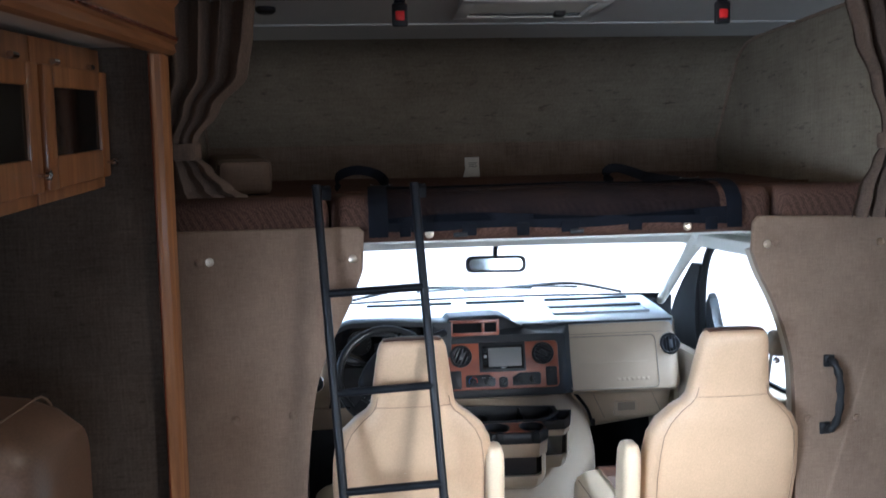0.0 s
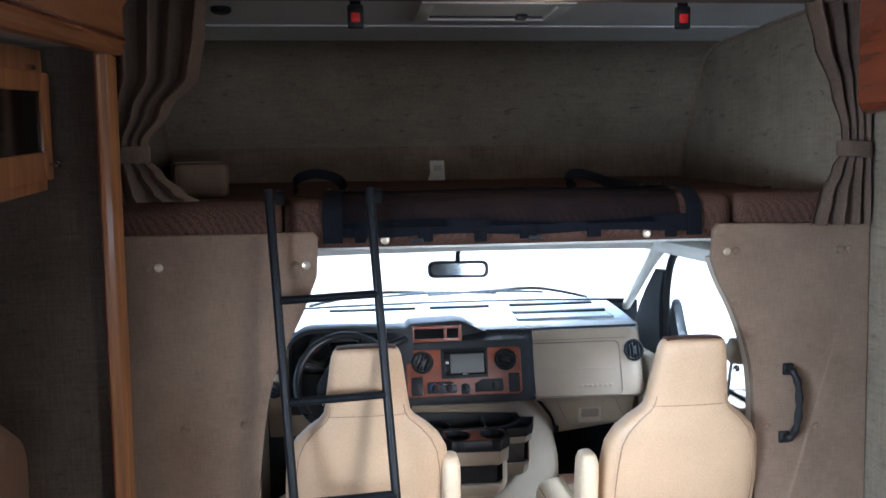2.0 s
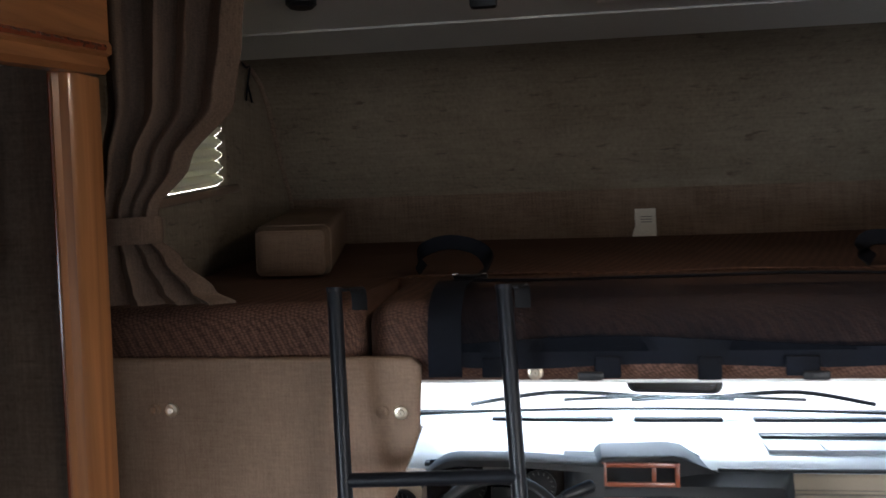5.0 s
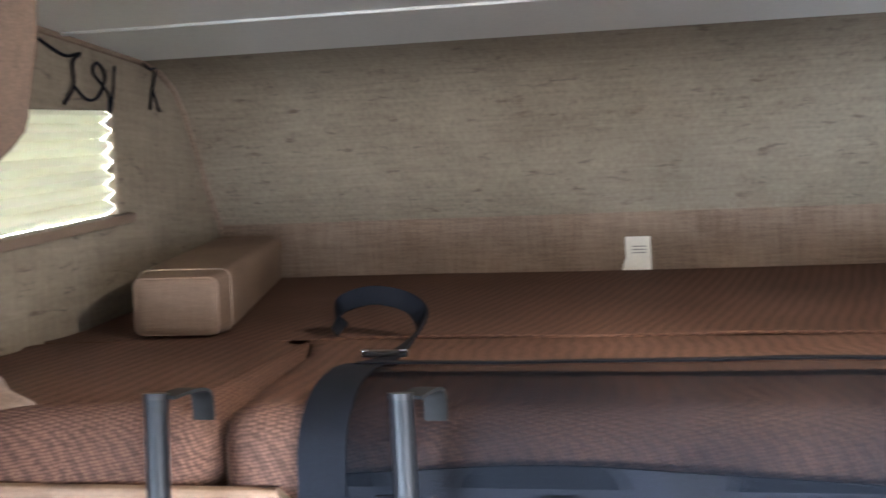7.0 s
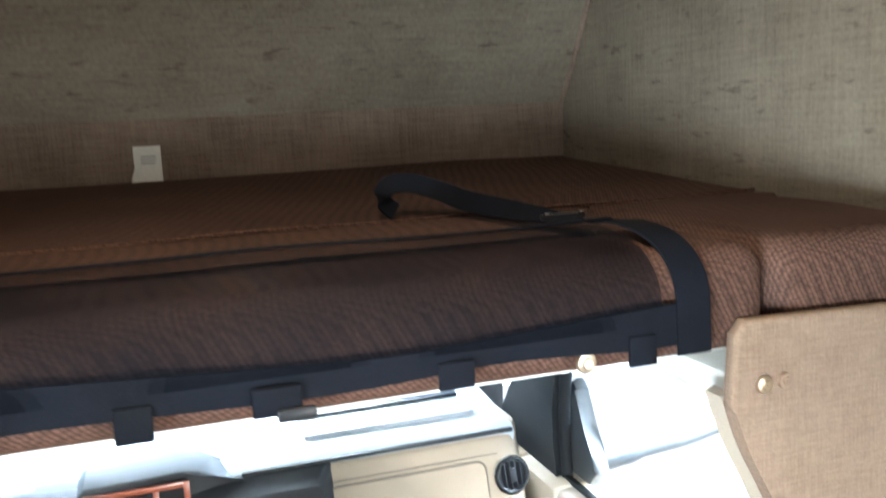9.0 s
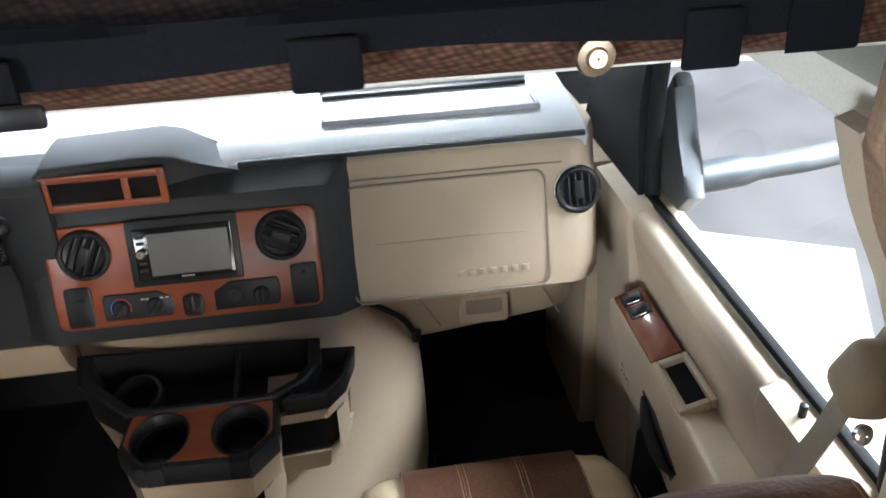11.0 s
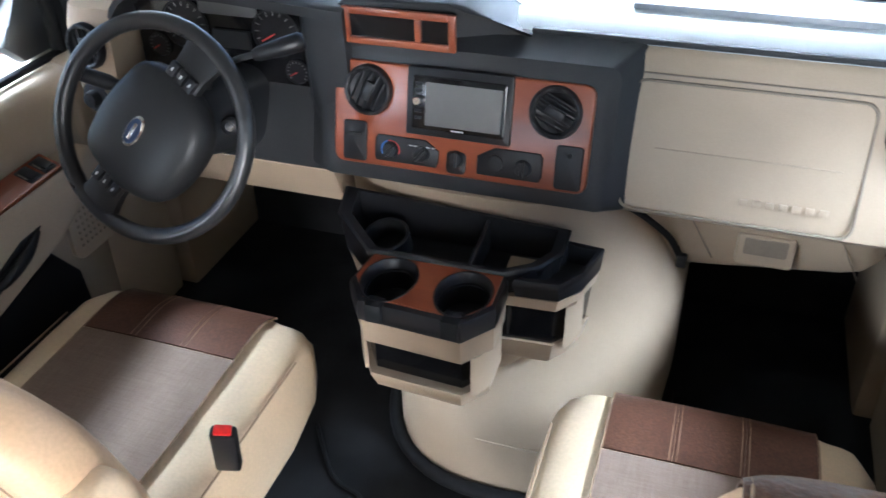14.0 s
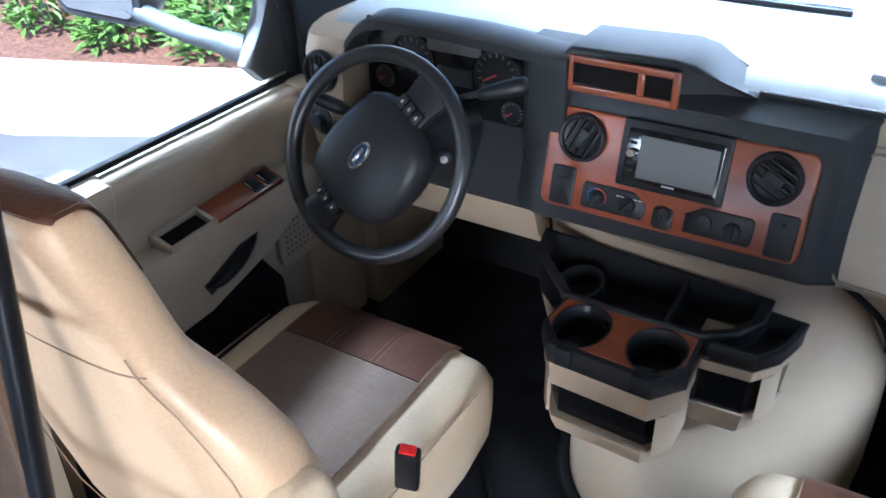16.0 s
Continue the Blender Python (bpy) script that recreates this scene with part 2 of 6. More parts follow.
BROWNLEATHER = mat("brown_leather", (0.09, 0.04, 0.025), 0.42, vary=0.2, scale=9, fine=200, bump=0.5, depth=0.0018)
SEATCLOTH = weave("taupe_suede", (0.14, 0.097, 0.073), (0.215, 0.158, 0.122), 0.004, 0.9, 0.2)
STITCH = mat("tan_thread", (0.3, 0.2, 0.13), 0.8)
MESHNET = mat("black_net", (0.012, 0.012, 0.013), 0.7)
WEBBING = mat("black_webbing", (0.005, 0.006, 0.010), 0.75, vary=0.3, fine=600, bump=0.4)
SATINBLACK = mat("satin_black_trim", (0.009, 0.01, 0.012), 0.7, vary=0.1, fine=500, bump=0.1, depth=0.0004)
for soft in (BLACKMETAL, DARKGREY, SATINBLACK, BROWNLEATHER):
    soft.node_tree.nodes["Principled BSDF"].inputs["Specular IOR Level"].default_value = 0.22
CHARCOAL.node_tree.nodes["Principled BSDF"].inputs["Specular IOR Level"].default_value = 0.3
BLACKPLASTIC.node_tree.nodes["Principled BSDF"].inputs["Specular IOR Level"].default_value = 0.3
for flat in (MESHNET, WEBBING):
    flat.node_tree.nodes["Principled BSDF"].inputs["Specular IOR Level"].default_value = 0.12
CARPET = mat("black_carpet", (0.015, 0.015, 0.016), 0.95, vary=0.3, fine=500, bump=0.6)
CARPET.node_tree.nodes["Principled BSDF"].inputs["Specular IOR Level"].default_value = 0.05
VINYL = wood("plank_vinyl", (0.12, 0.07, 0.045), (0.24, 0.15, 0.1), "y", 0.45, 0.1)
MIRRORGREY = mat("grey_mirror_plastic", (0.03, 0.034, 0.038), 0.5, vary=0.1, fine=400, bump=0.15, depth=0.0006)
RUBBER = mat("black_rubber", (0.01, 0.01, 0.011), 0.7)
RUBBER.node_tree.nodes["Principled BSDF"].inputs["Specular IOR Level"].default_value = 0.15
CHROME = mat("bright_chrome", (0.75, 0.75, 0.76), 0.15, 1.0, vary=0.03, bump=0)
BRASS = mat("brass_snap", (0.62, 0.52, 0.4), 0.3, 1.0, vary=0.05, bump=0)
SCREEN = mat("grey_screen", (0.11, 0.11, 0.108), 0.5, vary=0.02, bump=0)
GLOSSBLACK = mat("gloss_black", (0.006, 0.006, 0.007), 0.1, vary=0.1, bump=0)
PAPER = mat("white_paper", (0.75, 0.72, 0.66), 0.8, vary=0.05, bump=0.05)
INK = mat("grey_print", (0.25, 0.24, 0.23), 0.8, bump=0)
REDINK = mat("red_print", (0.6, 0.06, 0.05), 0.6, bump=0)
REDPLASTIC = mat("red_plastic", (0.65, 0.02, 0.02), 0.35, bump=0.05)
WHITEPRINT = mat("pale_print", (0.6, 0.6, 0.6), 0.6, bump=0)
BLUEPRINT = mat("blue_print", (0.05, 0.2, 0.6), 0.6, bump=0)
BELT = mat("beige_webbing", (0.38, 0.32, 0.25), 0.8, vary=0.12, fine=500, bump=0.4)
GLASS = glass("clear_glass")
MIRROR = mat("mirror_glass", (0.85, 0.86, 0.87), 0.03, 1.0, vary=0.01, bump=0)
BODYPAINT = mat("white_body", (0.75, 0.75, 0.74), 0.3, vary=0.03, bump=0, coat=0.6)
DARKGLASS = mat("smoked_glass", (0.01, 0.009, 0.008), 0.08, vary=0.1, bump=0)
LAMPLENS = glow("lit_lens", (1.0, 0.8, 0.55), 14.0)
ASPHALT = mat("grey_asphalt", (0.085, 0.088, 0.092), 0.9, vary=0.25, scale=1.2, fine=140, bump=0.6, depth=0.006)
CONCRETE = mat("pale_concrete", (0.5, 0.49, 0.46), 0.85, vary=0.1, scale=1.5, fine=60, bump=0.3)
MULCH = mat("red_mulch", (0.17, 0.08, 0.05), 0.95, vary=0.4, scale=30, fine=90, bump=1.0, depth=0.02)
LEAF = mat("bush_leaf", (0.1, 0.2, 0.035), 0.5, vary=0.35, scale=12, fine=60, bump=0.1)
LEAFDARK = mat("dark_leaf", (0.05, 0.12, 0.025), 0.5, vary=0.35, scale=12, fine=60, bump=0.1)
WOODSTEM = mat("twig", (0.12, 0.08, 0.05), 0.9)
UPHOLSTERY = mat("brown_vinyl", (0.26, 0.155, 0.1), 0.32, vary=0.12, scale=7, fine=140, bump=0.3, depth=0.001)

# ---- shape helpers ----


def thing(name, label, category, at=(0, 0, 0), group="", kind=""):
    ob = new(name)
    ob.location = at
    ob.empty_display_size = 0.05
    return tagged(ob, label, category, group, kind)


def finish(bm, smooth=35):
    bmesh.ops.remove_doubles(bm, verts=bm.verts, dist=1e-5)
    bmesh.ops.recalc_face_normals(bm, faces=bm.faces)
    if smooth:
        lim = radians(smooth)
        for f in bm.faces:
            f.smooth = True
        for e in bm.edges:
            if len(e.link_faces) != 2 or e.calc_face_angle(0) > lim:
                e.smooth = False


def mesh_ob(name, bm, material, smooth=35):
    finish(bm, smooth)
    me = bpy.data.meshes.new(name)
    bm.to_mesh(me)
    bm.free()
    me.materials.append(material)
    return new(name, me)


def part(name, bm, material, parent, label="", smooth=35):
    ob = mesh_ob(name, bm, material, smooth)
    root = parent
    off = Vector()
    while root is not None:
        off += root.location
        root = root.parent
    ob.parent = parent
    ob.location = -off
    return tagged(ob, label)


def single(name, bm, material, label, category, group="", kind="", smooth=35):
    return tagged(mesh_ob(name, bm, material, smooth), label, category, group, kind)


def structure(name, bm, material, label, category, smooth=35):
    return single(name, bm, material, label, category, "", "structure", smooth)


def fresh():
    return bmesh.new()


def box(bm, x0, x1, y0, y1, z0, z1, bevel=0.0, seg=2, m=None):
    vs = [bm.verts.new((x, y, z)) for x in (x0, x1) for y in (y0, y1) for z in (z0, z1)]
    fs = [bm.faces.new([vs[i] for i in q]) for q in ((0, 1, 3, 2), (4, 6, 7, 5), (0, 4, 5, 1), (2, 3, 7, 6), (0, 2, 6, 4), (1, 5, 7, 3))]
    if bevel:
        es = list({e for f in fs for e in f.edges})
        r = bmesh.ops.bevel(bm, geom=es, offset=bevel, segments=seg, affect="EDGES", profile=0.5)
        vs = list({v for v in vs if v.is_valid} | {v for f in r["faces"] for v in f.verts})
    if m is not None:
        bmesh.ops.transform(bm, matrix=m, verts=vs)
    return bm


def a_box(*a, **k):
    return box(fresh(), *a, **k)


def prism(bm, pts, axis, a, b, bevel=0.0, seg=2, m=None):
    """A polygon drawn in the two other axes, extruded along axis from a to b."""
    def place(u, v, w):
        return {"x": (w, u, v), "y": (u, w, v), "z": (u, v, w)}[axis]
    lo = [bm.verts.new(place(u, v, a)) for u, v in pts]
    hi = [bm.verts.new(place(u, v, b)) for u, v in pts]
    fs = [bm.faces.new(lo[::-1]), bm.faces.new(hi)]
    k = len(pts)
    for i in range(k):
        fs.append(bm.faces.new((lo[i], lo[(i + 1) % k], hi[(i + 1) % k], hi[i])))
    vs = lo + hi
    if bevel:
        es = list(set(fs[0].edges) | set(fs[1].edges))
        r = bmesh.ops.bevel(bm, geom=es, offset=bevel, segments=seg, affect="EDGES", profile=0.5)
        vs = list({v for v in vs if v.is_valid} | {v for f in r["faces"] for v in f.verts})
    if m is not None:
        bmesh.ops.transform(bm, matrix=m, verts=vs)
    return bm


def a_prism(*a, **k):
    return prism(fresh(), *a, **k)


def loft(bm, rings, caps=True, closed=True, m=None):
    rows = [[bm.verts.new(p) for p in r] for r in rings]
    k = len(rows[0])
    for r, s in zip(rows, rows[1:]):
        for i in range(k if closed else k - 1):
            j = (i + 1) % k
            bm.faces.new((r[i], r[j], s[j], s[i]))
    if caps and closed:
        bm.faces.new(rows[0][::-1])
        bm.faces.new(rows[-1])
    if m is not None:
        bmesh.ops.transform(bm, matrix=m, verts=[v for r in rows for v in r])
    return bm


def tube(bm, pts, r, n=8, caps=True):
    """A round bar along points; r is one radius or one for each point."""
    pts = [Vector(p) for p in pts]
    rings = []
    up = None
    for i, p in enumerate(pts):
        d = (pts[min(i + 1, len(pts) - 1)] - pts[max(i - 1, 0)]).normalized()
        if up is None:
            up = Vector((0, 0, 1)) if abs(d.z) < 0.9 else Vector((0, 1, 0))
        s = d.cross(up).normalized()
        up = s.cross(d).normalized()
        q = r[i] if isinstance(r, (list, tuple)) else r
        rings.append([p + (s * math.cos(a) + up * math.sin(a)) * q for a in [2 * math.pi * j / n for j in range(n)]])
    return loft(bm, rings, caps)


def a_tube(*a, **k):
    return tube(fresh(), *a, **k)


def bow(p, n=10):
    """Points of a smooth curve through the given points."""
    p = [Vector(q) for q in p]
    out = []
    for i in range(len(p) - 1):
        a, b, c, d = p[max(i - 1, 0)], p[i], p[i + 1], p[min(i + 2, len(p) - 1)]
        for j in range(n):
            t = j / n
            out.append(0.5 * (2 * b + (c - a) * t + (2 * a - 5 * b + 4 * c - d) * t * t + (3 * b - a - 3 * c + d) * t ** 3))
    out.append(p[-1])
    return out


def ribbon(bm, pts, width, thick, side=(1, 0, 0)):
    """A flat strap along points, with its width along side."""
    s = Vector(side).normalized()
    pts = [Vector(p) for p in pts]
    rings = []
    for i, p in enumerate(pts):
        d = (pts[min(i + 1, len(pts) - 1)] - pts[max(i - 1, 0)]).normalized()
        nrm = d.cross(s).normalized()
        w = (s - d * s.dot(d)).normalized()
        rings.append([p + w * width / 2 * a + nrm * thick / 2 * b for a, b in ((-1, -1), (1, -1), (1, 1), (-1, 1))])
    return loft(bm, rings)


def lathe(bm, prof, m=None, n=32):
    """A profile of (radius, height) turned round z."""
    rings = [[(r * math.cos(2 * math.pi * j / n), r * math.sin(2 * math.pi * j / n), h) for j in range(n)] for r, h in prof]
    loft(bm, rings, False, True, m)
    return bm


def slab(bm, grid, thick, way):
    """A sheet of points with thickness along way."""
    w = Vector(way).normalized() * thick
    nu, nv = len(grid), len(grid[0])
    A = [[bm.verts.new(Vector(p)) for p in r] for r in grid]
    B = [[bm.verts.new(Vector(p) + w) for p in r] for r in grid]
    for i in range(nu - 1):
        for j in range(nv - 1):
            bm.faces.new((A[i][j], A[i + 1][j], A[i + 1][j + 1], A[i][j + 1]))
            bm.faces.new((B[i][j], B[i][j + 1], B[i + 1][j + 1], B[i + 1][j]))
    rim = [(i, 0) for i in range(nu)] + [(nu - 1, j) for j in range(1, nv)] + [(i, nv - 1) for i in range(nu - 2, -1, -1)] + [(0, j) for j in range(nv - 2, 0, -1)]
    for a, b in zip(rim, rim[1:] + rim[:1]):
        bm.faces.new((A[a[0]][a[1]], A[b[0]][b[1]], B[b[0]][b[1]], B[a[0]][a[1]]))
    return bm


def oval(cx, cy, rx, ry, z, n=28, power=2.6):
    out = []
    for j in range(n):
        a = 2 * math.pi * j / n
        c, s = math.cos(a), math.sin(a)
        out.append((cx + rx * math.copysign(abs(c) ** (2 / power), c), cy + ry * math.copysign(abs(s) ** (2 / power), s), z))
    return out


def rounded(x0, x1, y0, y1, r, n=4):
    """A rectangle with round corners, as a polygon."""
    out = []
    for cx, cy, a0 in ((x1 - r, y1 - r, 0), (x0 + r, y1 - r, 90), (x0 + r, y0 + r, 180), (x1 - r, y0 + r, 270)):
        for j in range(n + 1):
            a = radians(a0 + 90 * j / n)
            out.append((cx + r * math.cos(a), cy + r * math.sin(a)))
    return out


# frame of reference of the dash's centre panel: u across, v up its slope, w out towards the seats
STACK = pose(0.012, 3.36, 0.737, 77, 0, 0) @ Matrix.Diagonal((1.05, 1.06, 1.05, 1))


# ---- structure: house ----
XL, XR = -1.28, 1.22
structure("floor", a_box(-1.35, 1.35, -2.5, 2.56, -0.06, 0.0), VINYL, "brown wood-look vinyl plank floor of the house", "floor")
structure("cab_floor", a_box(-0.98, 0.98, 2.56, 4.1, -0.08, -0.02), CARPET, "black carpeted cab floor", "floor")
structure("ceiling", a_box(-1.35, 1.35, -2.5, 2.5, 2.12, 2.16), CEILING, "smooth white ceiling board of the house", "ceiling")
structure("wall_rear", a_box(-1.35, 1.35, -2.56, -2.5, 0, 2.12), WALLPAPER, "linen-patterned rear wall", "wall")
structure("wall_right", a_box(XR + 0.02, XR + 0.08, -2.5, 2.5, 0, 2.12), WALLPAPER, "linen-patterned side wall of the house", "wall")
structure("wall_left", a_box(XL - 0.08, XL - 0.02, -2.5, -2.4, 0, 2.12), WALLPAPER, "linen-patterned side wall behind the slide-out", "wall")
structure("slide_floor", a_box(-2.06, -1.352, -2.5, 2.42, -0.06, 0.0), VINYL, "brown wood-look vinyl floor of the slide-out", "floor")
structure("slide_rear_wall", a_box(-2.06, -1.352, -2.56, -2.502, 0, 2.12), WALLPAPER, "linen-patterned rear wall of the slide-out", "wall")

# ---- structure: cabover bunk ----
BY = 2.53


def wall_with_hole(y0, y1, z0, z1, hy0, hy1, hz0, hz1, x0, x1):
    bm = fresh()
    box(bm, x0, x1, y0, hy0, z0, z1)
    box(bm, x0, x1, hy1, y1, z0, z1)
    box(bm, x0, x1, hy0, hy1, z0, hz0)
    box(bm, x0, x1, hy0, hy1, hz1, z1)
    return bm


def lean(bm, k=0.1, y0=3.07):
    """Tilts a part of the bunk's side up towards the front, as the cabover nose rises."""
    for v in bm.verts:
        v.co.z += k * (v.co.y - y0)
    return bm


structure("bunk_wall_left", lean(wall_with_hole(2.5, 4.06, 1.2, 2.3, 2.79, 3.42, 1.705, 1.96, XL - 0.05, XL)), WALLPAPER, "linen-patterned bunk side wall with a window", "wall")
structure("bunk_wall_right", a_box(XR, XR + 0.05, 2.5, 4.06, 1.2, 2.2), WALLPAPER, "linen-patterned bunk side wall", "wall")
PROFILE = [(4.03, 1.46), (4.03, 1.66), (4.0, 1.72), (3.93, 1.815), (3.866, 1.92), (3.8, 2.02), (3.74, 2.083), (3.66, 2.118), (3.56, 2.13)]
structure("bunk_wall_front", slab(fresh(), [[(x, y, z) for y, z in PROFILE] for x in np.linspace(XL, XR, 9)], 0.04, (0, 0.8, 0.6)), WALLPAPER, "sloping linen-patterned front wall of the bunk", "wall", 60)
structure("bunk_ceiling", a_box(XL, XR, 2.5, 3.6, 2.13, 2.17), CEILING, "smooth pale ceiling board over the bunk", "ceiling")
structure("bunk_ceiling_seam", a_box(XL, XR, 3.2, 3.21, 2.124, 2.132, 0.002), CEILING, "thin raised seam strip across the bunk ceiling", "trim")
structure("bunk_deck", a_box(XL, XR, 2.56, 4.06, 1.324, 1.331), HEADLINER, "padded underside of the bunk over the cab", "bunk deck")
structure("bunk_strip", slab(fresh(), [[(x, 4.005 + 0.004 * math.sin(x * 9), z) for z in (1.42, 1.5, 1.6, 1.68, 1.7)] for x in np.linspace(XL + 0.004, XR - 0.004, 25)], 0.024, (0, 1, 0)), STRIPCLOTH, "brown cloth strip at the foot of the bunk's front wall", "trim")
for sx in (XL + 0.006, XR - 0.006):
    structure("corner_bead", a_tube([(sx, y - 0.008, z - 0.004) for y, z in PROFILE[1:]] + [(sx, 2.52, 2.124)], 0.008), STRIPCLOTH, "brown corner bead along the wall's edge", "trim")
structure("valance_beam", a_box(XL - 0.06, XR + 0.02, 2.455, 2.497, 2.075, 2.118, 0.006), BEAMCLOTH, "brown cloth-wrapped beam with the curtain track", "beam")

# ---- bunk: mattress, net, bolster ----


def cushion(x0, x1, y0, y1, z0, z1, r, sag=0.0, n=14):
    """An upholstered block: round edges, top slightly uneven."""
    bm = fresh()
    box(bm, x0, x1, y0, y1, z0, z1, r, 4)
    bmesh.ops.subdivide_edges(bm, edges=[e for e in bm.edges if e.calc_length() > 0.25], cuts=6, use_grid_fill=True)
    for v in bm.verts:
        if v.co.z > z1 - r:
            v.co.z += 0.006 * noise.noise(v.co * 5) - sag
        if v.co.y < y0 + r:
            v.co.y += 0.006 * noise.noise(v.co * 6 + Vector((3, 1, 2)))
    return bm


CUSH = "mattress cushions of the bunk"
for x0, x1, y0, y1, lab in ((-1.272, -0.568, 2.508, 3.075, "brown knit mattress cushion beside the tied curtain"), (-0.562, 0.782, 2.505, 3.075, "long brown knit mattress cushion under the folded net"), (0.789, 1.212, 2.512, 3.075, "brown knit mattress cushion beside the tied curtain"), (-1.272, 1.212, 3.08, 3.998, "wide brown knit mattress at the back of the bunk")):
    bm = cushion(x0, x1, y0, y1, 1.332, 1.483 if y0 > 3 else 1.482, 0.045 if y0 < 3 else 0.02)
    for v in bm.verts:
        if (v.co.y > y1 - 0.046 if y0 < 3 else v.co.y < y0 + 0.021) and v.co.z > 1.42:
            v.co.z = 1.482
        if y0 < 3 and abs(v.co.x + 0.565) < 0.06:
            v.co.x += -0.085 - 0.04 * (v.co.y - 2.5) / 0.57
        if y0 > 3 and v.co.z > 1.42:
            v.co.z += 0.055 * (v.co.y - 3.08) / 0.92
    single("mattress_cushion", bm, MATTRESS, lab, "mattress", CUSH, smooth=50)
single("seam_piping", a_tube([(x, 3.077, 1.485 + 0.002 * math.sin(x * 11)) for x in np.linspace(-0.68, 1.2, 40)], 0.004), MATTRESS, "brown piping along the mattress seam", "piping")

# folded safety net over the bunk's edge
NX0, NX1 = -0.515, 0.642
net = thing("safety_net", "black mesh safety net folded flat over the bunk edge", "net", (0.07, 2.6, 1.49))
lip = [(2.725, 1.494), (2.69, 1.497), (2.65, 1.5), (2.585, 1.495), (2.535, 1.478), (2.503, 1.45), (2.492, 1.42), (2.49, 1.39)]


def lip_point(x, y, z):
    k = noise.noise(Vector((x * 4, y * 6, z * 6)))
    return (x, y - 0.006 - 0.003 * k, z + 0.004 + 0.005 * k * (1 if y > 2.55 else 0))


def net_sheet():
    m = bpy.data.materials.new("net_weave")
    m.use_nodes = True
    n, l = m.node_tree.nodes, m.node_tree.links
    p = n["Principled BSDF"]
    p.inputs["Base Color"].default_value = (0.004, 0.005, 0.008, 1)
    p.inputs["Roughness"].default_value = 0.7
    p.inputs["Specular IOR Level"].default_value = 0.06
    tc = n.new("ShaderNodeTexCoord")
    cloud = n.new("ShaderNodeTexNoise")
    cloud.inputs["Scale"].default_value, cloud.inputs["Detail"].default_value = 9, 2
    l.new(tc.outputs["Object"], cloud.inputs[0])
    rng = n.new("ShaderNodeMapRange")
    rng.inputs["To Min"].default_value, rng.inputs["To Max"].default_value = 0.26, 0.52
    l.new(cloud.outputs[0], rng.inputs[0])
    l.new(rng.outputs[0], p.inputs["Alpha"])
    return m


fine = bow([(0, y, z) for y, z in lip], 4)
part("mesh_cloth", slab(fresh(), [[lip_point(x, p.y, p.z) for p in fine] for x in np.linspace(NX0 + 0.03, NX1 - 0.05, 40)], 0.0015, (0, -0.5, 0.5)), net_sheet(), net, smooth=60)
part("top_binding", slab(fresh(), [[lip_point(x, y, z + 0.003) for y, z in ((2.742, 1.49), (2.725, 1.495), (2.702, 1.496))] for x in np.linspace(NX0, NX1, 40)], 0.003, (0, 0, 1)), WEBBING, net, "black bound edge")
part("bottom_binding", slab(fresh(), [[(x, 2.49 + 0.003 * math.sin(x * 20), z) for z in (1.41 - 0.01 * math.sin(x * 7), 1.39, 1.368 - 0.004 * math.sin(x * 13))] for x in np.linspace(NX0, NX1, 50)], 0.005, (0, -1, 0)), WEBBING, net, "black bound lower edge")
for xx, w, low in ((NX0 + 0.012, 0.06, 1.35), (NX1 - 0.005, 0.05, 1.35)):
    part("end_strap", slab(fresh(), [[(xx + (x - 0.5) * w, p.y - 0.006, p.z + 0.005) for p in fine] + [(xx + (x - 0.5) * w, 2.482, low)] for x in np.linspace(0, 1, 5)], 0.004, (0, -0.6, 0.6)), WEBBING, net, "wide black end binding", 60)
for xx, w in ((-0.22, 0.045), (-0.05, 0.04), (0.1, 0.055), (0.31, 0.045), (-0.42, 0.035), (0.56, 0.04)):
    part("hanging_tab", a_box(xx - w / 2, xx + w / 2, 2.477, 2.484, 1.35 + 0.006 * math.sin(xx * 30), 1.385, 0.003), WEBBING, net, "short black webbing tab")
for xx in (-0.25, 0.12):
    part("slide_buckle", a_box(xx - 0.022, xx + 0.022, 2.469, 2.477, 1.345, 1.361, 0.004), BLACKPLASTIC, net, "black plastic slide buckle")
